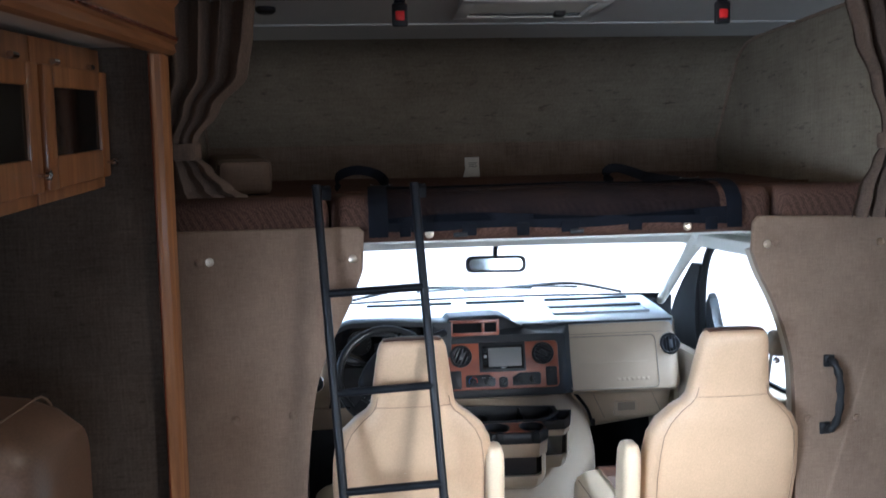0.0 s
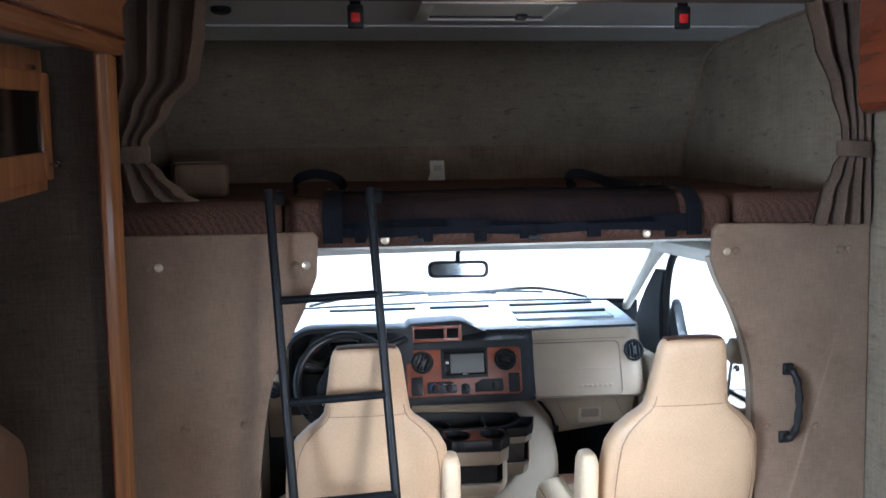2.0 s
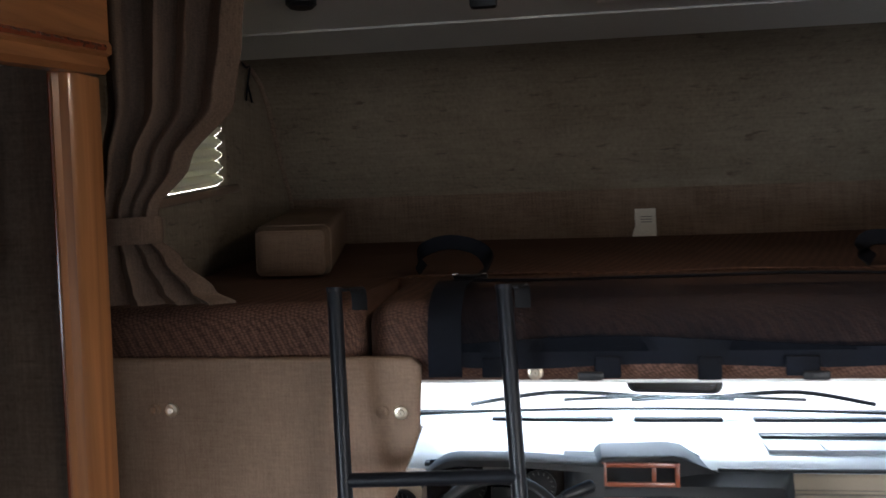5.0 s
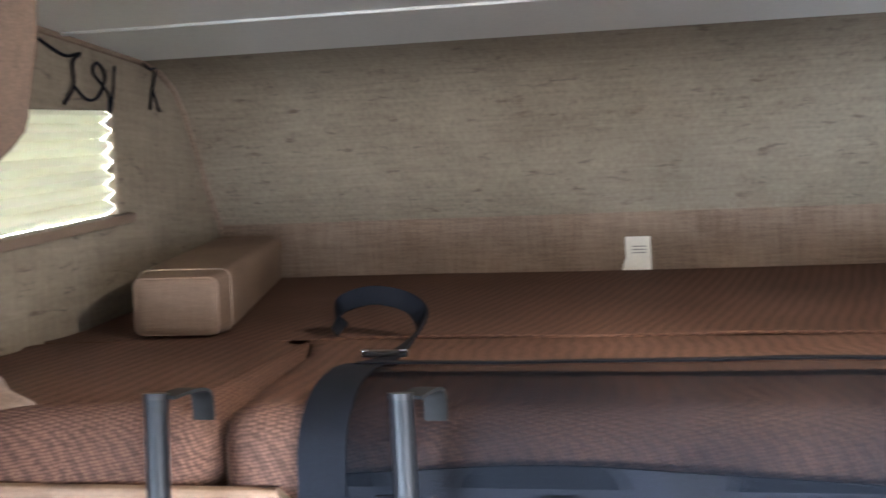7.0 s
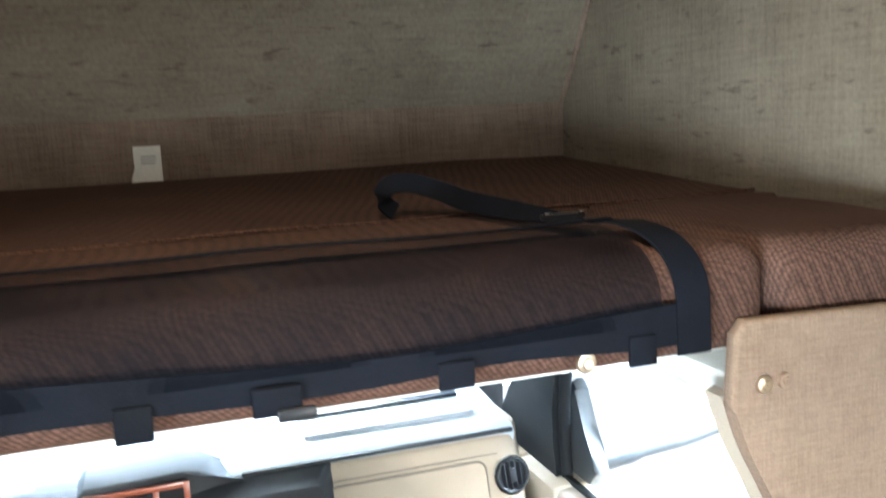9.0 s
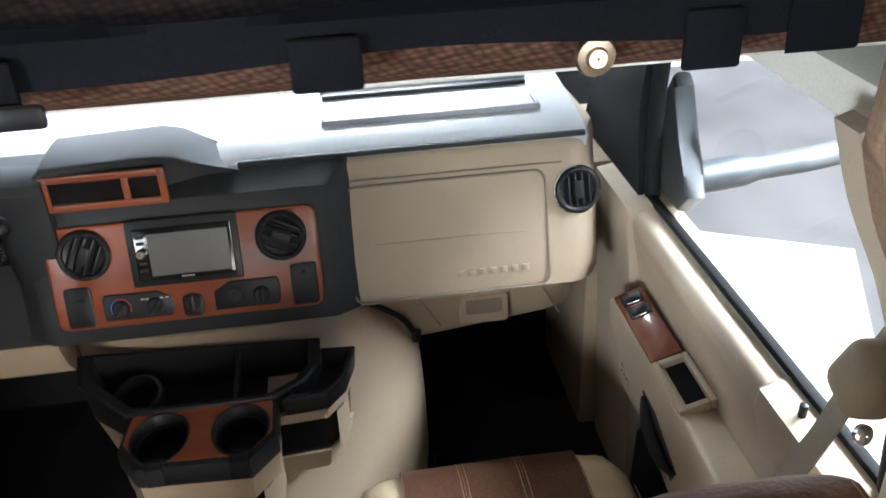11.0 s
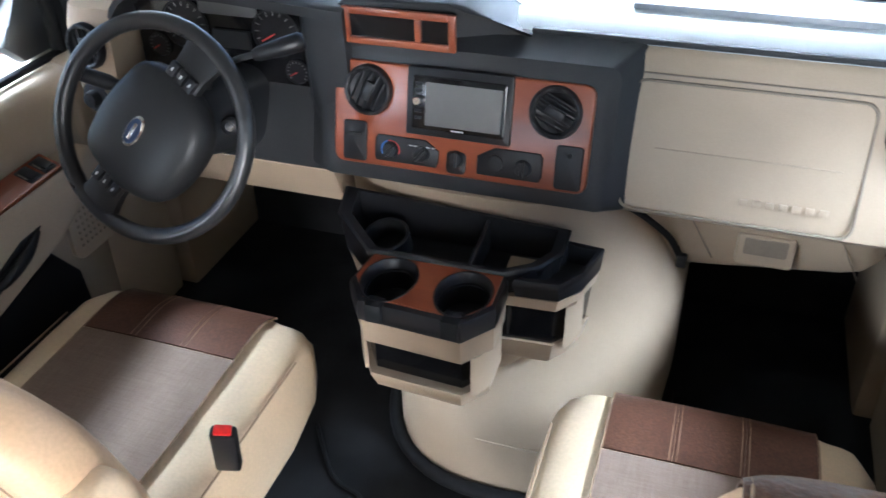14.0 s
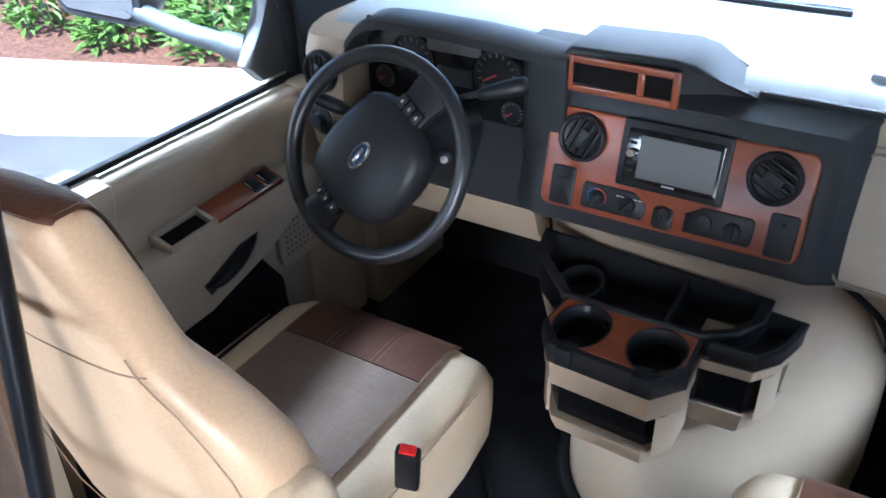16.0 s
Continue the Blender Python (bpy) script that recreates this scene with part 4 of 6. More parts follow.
part("pane", slab(fresh(), [[ws(u, t) for t in np.linspace(0, 1, 6)] for u in np.linspace(-1, 1, 17)], 0.005, (0, 0.4, 0.9)), GLASS, wb, smooth=80).visible_shadow = False
part("header", slab(fresh(), [[ws(u, 1.0) + Vector((0, dy, dz)) for dy, dz in ((0.03, -0.02), (-0.02, -0.005), (-0.08, 0.02), (-0.2, 0.035))] for u in np.linspace(-1, 1, 17)], 0.03, (0, 0.2, 1)), HEADLINER, wb, "pale padded header", 60)
part("sill_band", slab(fresh(), [[ws(u, t, 0.008) for t in (-0.05, 0.0, 0.04)] for u in np.linspace(-1, 1, 17)], 0.004, (0, 0.4, 0.9)), BLACKPLASTIC, wb, "black lower band")
for s in (-1, 1):
    pil = [ws(s * 1.0, t) + Vector((s * 0.01, -0.02, 0.0)) for t in np.linspace(-0.05, 1.08, 9)]
    structure("a_pillar", a_tube(pil, [0.022, 0.022, 0.021, 0.021, 0.02, 0.021, 0.024, 0.03, 0.04], 10), HEADLINER, "pale padded windshield pillar", "pillar", 60)
    structure("cab_header", a_box(s * 0.98 if s < 0 else 0.74, -0.74 if s < 0 else 0.98, 2.52, 3.3, 1.24, 1.292, 0.02), HEADLINER, "pale padded header over the door", "header")
    edge = left_edge if s < 0 else right_edge[::-1]
    prev = [(x + (0.01 if s > 0 else -0.01), 2.53, z) for x, z in edge]
    structure("opening_trim", ribbon(fresh(), [(x, y, z) for x, y, z in prev], 0.036, 0.016, (0, 1, 0)), PEBBLE_DOOR, "pale plastic trim round the cab opening", "trim", 60)
    structure("b_pillar", a_box(-0.98 if s < 0 else 0.9, -0.9 if s < 0 else 0.98, 2.53, 2.63, -0.02, 1.25, 0.02), PEBBLE_DOOR, "beige padded pillar behind the door", "pillar")
    structure("kick_panel", a_box(-0.98 if s < 0 else 0.86, -0.86 if s < 0 else 0.98, 3.645, 4.1, -0.02, 0.74, 0.01), PEBBLE, "beige kick panel ahead of the door", "panel")
structure("firewall", a_box(-0.98, 0.98, 4.0, 4.06, -0.08, 0.92), CARPET, "black carpeted firewall under the dash", "wall")
structure("cowl", slab(fresh(), [[(x, y, z) for y, z in ((3.98, 0.915), (4.12, 0.9), (4.3, 0.86))] for x in np.linspace(-0.95, 0.95, 9)], 0.02, (0, 0, -1)), DARKGREY, "black cowl grille below the windshield", "cowl")
structure("hood", slab(fresh(), [[(x, y, z - 0.12 * abs(x) ** 2.5) for y, z in ((4.3, 0.85), (4.5, 0.82), (4.8, 0.74), (5.05, 0.6), (5.15, 0.3))] for x in np.linspace(-0.95, 0.95, 15)], 0.02, (0, 0, -1)), BODYPAINT, "white painted hood of the van", "hood")
for s, x0 in ((1, -0.65), (-1, 0.75)):
    w = thing("wiper", "black windshield wiper resting on the glass", "wiper", (x0, 4.0, 0.95), "wipers")
    base = Vector((x0, 4.1, 0.93))
    tip = ws((x0 - 0.55 * 1) / 0.88, 0.14, 0.03) if x0 > 0.3 else ws((x0 + 0.62) / 0.88, 0.14, 0.03)
    mid = (base + tip) / 2 + Vector((0, 0, 0.03))
    part("arm", a_tube(bow([base, mid, tip], 5), 0.008, 6), RUBBER, w)
    part("blade", a_tube([tip + Vector((-0.28, 0.012, -0.012)), tip + Vector((0, 0.0, 0.003)), tip + Vector((0.28, 0.012, -0.012))], 0.006, 6), RUBBER, w)

rm = thing("rear_view_mirror", "black rear-view mirror hung from the windshield", "mirror", (-0.02, 3.34, 1.18))
AIM = pose(-0.01, 3.34, 1.17, -2.75, 0, -7.5) @ pose(0.01, -3.34, -1.17)
part("shell", a_prism(rounded(-0.135, 0.115, 1.135, 1.205, 0.025), "y", 3.335, 3.365, 0.008, m=AIM), BLACKPLASTIC, rm)
part("mirror_glass", a_prism(rounded(-0.12, 0.1, 1.147, 1.193, 0.018), "y", 3.331, 3.336, m=AIM), MIRROR, rm)
part("stalk", a_tube([(-0.01, 3.355, 1.19), (-0.005, 3.38, 1.23), (0, 3.36, 1.262)], 0.01, 8), BLACKPLASTIC, rm)

# ---- dashboard ----
dash = thing("dashboard", "beige and charcoal van dashboard with cherry wood trim", "dashboard", (0, 3.4, 0.3))


def sweep_x(prof, xs, warp=None):
    bm = fresh()
    rings = []
    for x in xs:
        rings.append([(x, *(warp(x, y, z) if warp else (y, z))) for y, z in prof])
    return loft(bm, rings)


# pad coloured pale so that the sky's reflection sits in its base colour
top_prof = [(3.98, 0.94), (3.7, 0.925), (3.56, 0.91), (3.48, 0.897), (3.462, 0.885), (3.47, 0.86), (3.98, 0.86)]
part("top_pad", sweep_x(top_prof, np.linspace(-0.8, 0.79, 21), lambda x, y, z: (y - 0.1 * (x * 1.1) ** 2 * (y > 3.9), z)), mat("sky_sheen_top_pad", (0.4, 0.43, 0.46), 0.35, vary=0.05, fine=500, bump=0.2, depth=0.0006), dash, "top pad with the sheen of the sky put into its colour")


def face_y(z):
    """The passenger side's face leans back towards its top."""
    return 3.37 + (z - 0.6) * 0.32


face_prof = [(3.5, 0.888), (3.468, 0.886), (face_y(0.87) - 0.004, 0.872), (face_y(0.84), 0.84), (face_y(0.8) - 0.004, 0.8), (face_y(0.7) - 0.004, 0.7), (face_y(0.64), 0.64), (3.378, 0.605), (3.4, 0.588), (3.8, 0.6), (3.8, 0.88)]
part("passenger_face", sweep_x(face_prof, np.linspace(0.318, 0.82, 22), lambda x, y, z: (y + (0.075 * max(0, (x - 0.735) / 0.085) ** 3 if y < 3.52 else 0), z)), PEBBLE, dash, "beige passenger dash face", 45)
# airbag door outline and embossed bars in place of lettering
bm = fresh()
c = [(x, z) for x, z in rounded(0.31, 0.7, 0.612, 0.83, 0.022)]
tube(bm, [(x, face_y(z) - 0.0035, z) for x, z in c + c[:1]], 0.0028, 6)
part("airbag_seam", bm, PEBBLE_SEAM_SHADE, dash, "fine dark seam of the airbag door")
FACE = pose(0, face_y(0.7) - 0.0045, 0.7, -17.7, 0, 0) @ pose(0, 0, -0.7)
part("crease_line", a_box(0.36, 0.665, -0.0015, 0.003, 0.72, 0.7225, 0.001, m=FACE), PEBBLE, dash)
part("shoulder_step", a_box(0.322, 0.735, -0.001, 0.004, 0.847, 0.85, 0.001, m=FACE), PEBBLE_SEAM_SHADE, dash, "fine step over the airbag door drawn as a shade line")
for k in range(7):
    x = 0.515 + k * 0.0215
    part("embossed_bar", a_box(x, x + 0.0135, -0.0012, 0.002, 0.6415, 0.6535, 0.0008, m=FACE), PEBBLE, dash)
lower = [(3.42, 0.6), (3.43, 0.588), (3.465, 0.57), (3.48, 0.53), (3.49, 0.48), (3.502, 0.43), (3.53, 0.408), (3.6, 0.405), (3.8, 0.42), (3.8, 0.6)]
part("glove_box", sweep_x(lower, np.linspace(0.335, 0.8, 14), lambda x, y, z: (y + 0.05 * max(0, (x - 0.74) / 0.06) ** 2 * (y < 3.6), z + 0.12 * max(0, x - 0.45) * (z < 0.5))), PEBBLE, dash, "beige glove box", 45)
gl = part("glove_latch", a_prism(rounded(0.53, 0.635, 0.462, 0.53, 0.008), "y", 3.474, 3.5, 0.004), PEBBLE, dash)
# darker colour gives the raised paddle the shade of a recess
part("latch_paddle", a_prism(rounded(0.543, 0.622, 0.487, 0.524, 0.005), "y", 3.4725, 3.476, 0.001), PEBBLE_SEAM_SHADE, gl, "latch paddle with the shade of its recess in the colour")
for x in (0.45, 0.715):
    part("glove_seam", a_tube([(x - 0.02 + 0.5 * (0.57 - z), np.interp(z, (0.43, 0.48, 0.53, 0.57), (3.502, 3.49, 3.48, 3.465)), z) for z in (0.568, 0.53, 0.48, 0.45)], 0.002, 5), PEBBLE_SEAM_SHADE, dash)
part("driver_lower", sweep_x([(3.42, 0.59), (3.405, 0.572), (3.41, 0.56), (3.43, 0.51), (3.46, 0.47), (3.8, 0.48), (3.8, 0.6)], np.linspace(-0.8, -0.27, 10)), PEBBLE, dash, "beige lower dash", 45)
part("driver_face", sweep_x([(3.47, 0.9), (3.465, 0.86), (3.46, 0.745), (3.435, 0.715), (3.41, 0.66), (3.398, 0.6), (3.405, 0.575), (3.8, 0.575), (3.8, 0.9)], np.linspace(-0.72, -0.23, 6)), CHARCOAL, dash, "charcoal driver dash face")
# the brow's right foot, filling in between the gauges and the centre stack
part("gauge_cheek", sweep_x([(3.372, 0.93), (3.362, 0.9), (3.372, 0.74), (3.392, 0.64), (3.41, 0.58), (3.5, 0.58), (3.5, 0.93)], np.linspace(-0.31, -0.2, 5), lambda x, y, z: (y + (0.05 * max(0, (-0.26 - x) / 0.05) ** 2 if y < 3.45 else 0), z)), CHARCOAL, dash, "charcoal cheek beside the gauges", 50)
hood = []
for x in np.linspace(-0.737, -0.2, 40):
    top = np.interp(x, (-0.737, -0.728, -0.71, -0.68, -0.645, -0.61, -0.45, -0.25, -0.2), (0.79, 0.845, 0.885, 0.918, 0.938, 0.945, 0.945, 0.933, 0.93))
    fall = 0.02 * max(0, (-0.62 - x) / 0.117)
    hood.append([(x, 3.362 + fall, top - 0.024), (x, 3.362 + fall, top - 0.006), (x, 3.375 + fall, top), (x, 3.43, top + 0.003), (x, 3.52, max(0.9, top - 0.025) if x > -0.7 else top), (x, 3.5, min(0.86, top - 0.03)), (x, 3.44, top - 0.028)])
part("cluster_hood", loft(fresh(), hood), CHARCOAL, dash, "charcoal hood over the gauges", 50)
part("gauge_face", a_box(-0.7, -0.3, 3.445, 3.452, 0.735, 0.915, m=pose(0, 0, 0)), GLOSSBLACK, dash, "black gauge panel")
for gx, gz, gr in ((-0.585, 0.84, 0.052), (-0.383, 0.84, 0.05), (-0.655, 0.79, 0.025), (-0.345, 0.765, 0.025)):
    g = part("gauge", lathe(fresh(), [(gr, 0), (gr, 0.006), (gr * 0.94, 0.006), (gr * 0.93, 0.002), (0.001, 0.002)], pose(gx, 3.444, gz, 90, 0, 0), 28), BLACKPLASTIC, dash, "round black gauge")
    bm = fresh()
    for k in range(13):
        a = radians(220 - k * 21.6)
        r0, r1 = gr * 0.72, gr * 0.88
        tube(bm, [(gx + r0 * math.cos(a), 3.4405, gz + r0 * math.sin(a)), (gx + r1 * math.cos(a), 3.4405, gz + r1 * math.sin(a))], 0.0011, 4)
    part("tick_marks", bm, DIALPRINT, g)
    part("needle", a_tube([(gx, 3.4395, gz), (gx - gr * 0.6, 3.4395, gz - gr * 0.35)], 0.0014, 4), REDINK, g, "red needle")
part("info_display", a_box(-0.522, -0.44, 3.438, 3.445, 0.8, 0.838, 0.002), DARKGREY, dash)
part("gear_display", a_prism(rounded(-0.545, -0.42, 0.868, 0.9, 0.008), "y", 3.438, 3.445), SCREEN, dash)


def round_vent(m, r, parent, spin):
    """A round swivelling air vent: ring, bowl and two louvres."""
    v = part("air_vent", lathe(fresh(), [(r * 1.04, -0.004), (r * 1.04, 0.005), (r, 0.011), (r * 0.92, 0.013), (r * 0.83, 0.011), (r * 0.79, 0.004), (r * 0.6, 0.001), (0.001, 0.0005)], m, 32), BLACKPLASTIC, parent, "round black air vent")
    q = m @ pose(0, 0, 0, 0, 0, spin)
    for off in (-0.48, -0.16, 0.16, 0.48):
        w = r * 0.78 * math.sqrt(1 - (off / 0.8) ** 2)
        part("louvre", a_prism([(off * r - 0.005, 0.001), (off * r - 0.001, 0.001), (off * r + 0.004, 0.01), (off * r + 0.001, 0.0105)], "y", -w, w, 0.0008, m=q), BLACKPLASTIC, v)
    part("thumb_tab", a_box(-0.009, 0.009, -r * 0.4, r * 0.4, 0.004, 0.0135, 0.003, m=q), BLACKPLASTIC, v)
    for k in range(10):
        a = 2 * math.pi * k / 10
        part("ring_notch", a_box(r * 0.86, r * 0.97, -0.004, 0.004, 0.01, 0.0145, 0.001, m=m @ pose(0, 0, 0, 0, 0, math.degrees(a))), DARKGREY, v)
    return v


pv = round_vent(pose(0.762, face_y(0.787) - 0.003, 0.787, 74, 0, 5), 0.044, dash, 0)
part("chrome_ring", lathe(fresh(), [(0.0485, -0.004), (0.0485, 0.005), (0.0465, 0.007), (0.0455, 0.004)], pose(0.762, face_y(0.787) - 0.003, 0.787, 74, 0, 5), 32), CHROME, pv, "thin chrome ring")
# driver end of the dash with two round outlets
part("driver_end", sweep_x([(3.43, 0.885), (3.385, 0.875), (3.368, 0.84), (3.36, 0.72), (3.375, 0.62), (3.41, 0.58), (3.7, 0.58), (3.7, 0.885)], np.linspace(-0.85, -0.715, 7), lambda x, y, z: (y + (0.06 * max(0, (-0.8 - x) / 0.05) ** 2 if y < 3.5 else 0), z)), PEBBLE, dash, "beige end of the dash", 45)
round_vent(pose(-0.768, 3.36, 0.806, 84, 0, -8), 0.045, dash, 10)
kn = part("headlamp_knob", lathe(fresh(), [(0.034, 0), (0.034, 0.006), (0.018, 0.008), (0.016, 0.025), (0.001, 0.026)], pose(-0.77, 3.356, 0.697, 88, 0, -8), 24), BLACKPLASTIC, dash, "black headlamp switch")
part("chrome_ring", lathe(fresh(), [(0.037, 0), (0.037, 0.005), (0.032, 0.006), (0.032, 0)], pose(-0.77, 3.357, 0.697, 88, 0, -8), 28), CHROME, kn)

# centre stack: charcoal surround, cherry panel
SW = 0.231
def surround_ring(x0, x1, z0, z1, y0, y1, r):
    """One ring of the surround: a round-cornered outline whose top leans back from y0 to y1."""
    return [(x, y0 + (y1 - y0) * (z - z0) / (z1 - z0), z) for x, z in rounded(x0, x1, z0, z1, r, 4)]


part("stack_surround", loft(fresh(), [surround_ring(-0.3, 0.326, 0.598, 0.893, 3.46, 3.53, 0.02), surround_ring(-0.3, 0.324, 0.6, 0.888, 3.378, 3.463, 0.012), surround_ring(-0.262, 0.292, 0.606, 0.86, 3.348, 3.402, 0.02), surround_ring(-0.24, 0.268, 0.622, 0.846, 3.344, 3.394, 0.02)]), CHARCOAL, dash, "charcoal centre surround", 30)
sp = part("stack_trim", a_prism(rounded(-SW, SW, -0.092, 0.092, 0.018), "z", -0.014, 0.0, 0.004, 3, m=STACK), CHERRY, dash, "glossy cherry wood panel")
RX0, RX1, RV0, RV1 = -0.092, 0.096, -0.024, 0.094
part("radio_frame", a_prism(rounded(RX0, RX1, RV0, RV1, 0.004), "z", -0.002, 0.007, 0.003, 2, m=STACK), BLACKPLASTIC, sp, "black radio frame")
rd = part("radio", a_prism(rounded(RX0 + 0.012, RX1 - 0.01, RV0 + 0.012, RV1 - 0.014, 0.003), "z", 0.0, 0.011, 0.002, 2, m=STACK), GLOSSBLACK, dash, "glossy black double-height radio")
part("screen", a_box(-0.056, 0.079, -0.004, 0.07, 0.0105, 0.0125, 0.001, m=STACK), SCREEN, rd, "matt grey touch screen")
part("radio_knob", lathe(fresh(), [(0.008, 0), (0.008, 0.009), (0.006, 0.012), (0.001, 0.012)], STACK @ pose(-0.069, 0.038, 0.011), 18), CHROME, rd, "small chrome knob")
for v in (0.066, 0.055, 0.02, 0.008):
    part("radio_button", a_box(-0.075, -0.062, v - 0.003, v + 0.003, 0.011, 0.013, 0.001, m=STACK), DARKGREY, rd)
for v in (-0.0085,):
    part("print_bar", a_box(-0.008, 0.014, v - 0.0012, v + 0.0012, 0.011, 0.0118, m=STACK), WHITEPRINT, rd)
for u, sp_a in ((-0.165, -25), (0.168, 65)):
    round_vent(STACK @ pose(u, 0.043, 0.0), 0.043, sp, sp_a)
for pts in (rounded(-0.212, -0.166, -0.086, -0.014, 0.006), rounded(0.176, 0.222, -0.086, -0.01, 0.006), rounded(-0.016, 0.02, -0.086, -0.046, 0.009)):
    part("switch_plate", a_prism(pts, "z", -0.001, 0.004, 0.002, 2, m=STACK), BLACKPLASTIC, sp, "black switch plate")
heat = part("heater_plate", a_prism([(-0.148, -0.08), (-0.035, -0.08), (-0.03, -0.07), (-0.03, -0.05), (-0.055, -0.033), (-0.145, -0.033), (-0.15, -0.04), (-0.15, -0.072)], "z", -0.001, 0.004, 0.002, 2, m=STACK), BLACKPLASTIC, sp, "black heater control plate")
aux = part("outlet_plate", a_prism([(0.04, -0.08), (0.15, -0.08), (0.155, -0.07), (0.155, -0.038), (0.15, -0.03), (0.07, -0.03), (0.04, -0.047)], "z", -0.001, 0.004, 0.002, 2, m=STACK), BLACKPLASTIC, sp, "black outlet plate")
for par, u in ((heat, -0.12), (heat, -0.062), (aux, 0.122), (sp, 0.002)):
    dd = part("dial", lathe(fresh(), [(0.015, 0), (0.014, 0.006), (0.012, 0.008), (0.001, 0.008)], STACK @ pose(u, -0.058, 0.004), 22), DARKGREY, par, "black rotary dial")
    part("grip", a_box(-0.003, 0.003, -0.014, 0.014, 0.006, 0.016, 0.002, m=STACK @ pose(u, -0.058, 0.004, 0, 0, -40 if u < 0 else 0)), BLACKPLASTIC, dd)
bm, bm2 = fresh(), fresh()
for k in range(9):
    a = radians(210 - k * 28)
    tgt = bm if k < 4 else bm2
    tube(tgt, [STACK @ Vector((-0.12 + 0.017 * math.cos(radians(210 - (k + d) * 26)), -0.058 + 0.017 * math.sin(radians(210 - (k + d) * 26)), 0.0048)) for d in (0, 0.9)], 0.0011, 4)
part("cold_arc", bm, BLUEPRINT, heat)
part("warm_arc", bm2, REDINK, heat)
for u in (-0.082, -0.074, -0.04, -0.05):
    part("symbol_bar", a_box(u - 0.003, u + 0.003, -0.046, -0.0445, 0.004, 0.0046, m=STACK), WHITEPRINT, heat)
part("outlet_cap", lathe(fresh(), [(0.0145, 0), (0.0145, 0.004), (0.012, 0.005), (0.001, 0.004)], STACK @ pose(0.072, -0.056, 0.004), 22), DARKGREY, aux)
part("switch_slot", a_box(-0.2, -0.176, -0.04, -0.034, 0.004, 0.007, 0.001, m=STACK), DARKGREY, sp)
part("lock_lamp", lathe(fresh(), [(0.004, 0), (0.004, 0.002), (0.001, 0.003)], STACK @ pose(0.199, -0.026, 0.004), 12), DARKGREY, sp)

# pod with two open bins on top of the stack
pod = part("bin_pod", a_prism([(-0.232, 0.85), (-0.222, 0.93), (-0.205, 0.945), (-0.01, 0.95), (0.025, 0.945), (0.06, 0.92), (0.105, 0.885), (0.16, 0.872), (0.16, 0.85)], "y", 3.383, 3.54, 0.008, 2), CHARCOAL, dash, "charcoal bin pod")
for v in pod.data.vertices:
    v.co.y += 0.65 * max(0, v.co.x - 0.02) * (v.co.y < 3.45)
bm = fresh()
PX0, PX1, PZ0, PZ1 = -0.206, 0.005, 0.866, 0.933
for a in ((PX0, PX0 + 0.013, PZ0, PZ1), (PX1 - 0.013, PX1, PZ0, PZ1), (PX0 + 0.013, PX1 - 0.013, PZ0, PZ0 + 0.013), (PX0 + 0.013, PX1 - 0.013, PZ1 - 0.013, PZ1), (-0.07, -0.058, PZ0 + 0.013, PZ1 - 0.013)):
    box(bm, a[0], a[1], 3.374, 3.384, a[2], a[3], 0.002)
part("bin_trim", bm, CHERRY, pod, "cherry wood bin frame")
# black sheet behind the frame stands for the shade inside the bins
part("bin_hollow", a_box(PX0 + 0.01, PX1 - 0.01, 3.3795, 3.3815, PZ0 + 0.01, PZ1 - 0.01), GLOSSBLACK, pod, "black sheet for the shade in the open bins")
# tray in the top pad and vents along the glass
tr_rim = fresh()
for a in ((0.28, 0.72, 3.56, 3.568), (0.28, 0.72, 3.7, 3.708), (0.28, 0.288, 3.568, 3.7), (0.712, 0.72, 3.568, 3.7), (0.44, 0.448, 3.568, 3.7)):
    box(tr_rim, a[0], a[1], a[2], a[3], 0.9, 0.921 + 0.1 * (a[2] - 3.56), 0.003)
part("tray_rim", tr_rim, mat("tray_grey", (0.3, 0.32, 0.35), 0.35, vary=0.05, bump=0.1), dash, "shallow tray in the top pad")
# raised black bar draws the shade at the recessed tray's back
part("tray_shadow_slot", a_box(0.285, 0.715, 3.676, 3.7, 0.9, 0.9315, 0.002), BLACKPLASTIC, dash, "black bar for the shade at the back of the tray")
part("dash_edge", a_box(0.12, 0.785, 3.458, 3.47, 0.884, 0.895, 0.003), CHARCOAL, dash, "dark edge line of the top pad")
for x0, x1 in ((-0.55, -0.15), (-0.08, 0.2), (0.3, 0.7)):
    part("defrost_slot", a_box(x0, x1, 3.84, 3.87, 0.93, 0.944, 0.002), BLACKPLASTIC, dash, "black defroster slot")

# ---- engine cover and console ----
ec = thing("engine_cover", "beige moulded engine cover between the footwells", "engine cover", (0.05, 3.5, 0))
rings = []
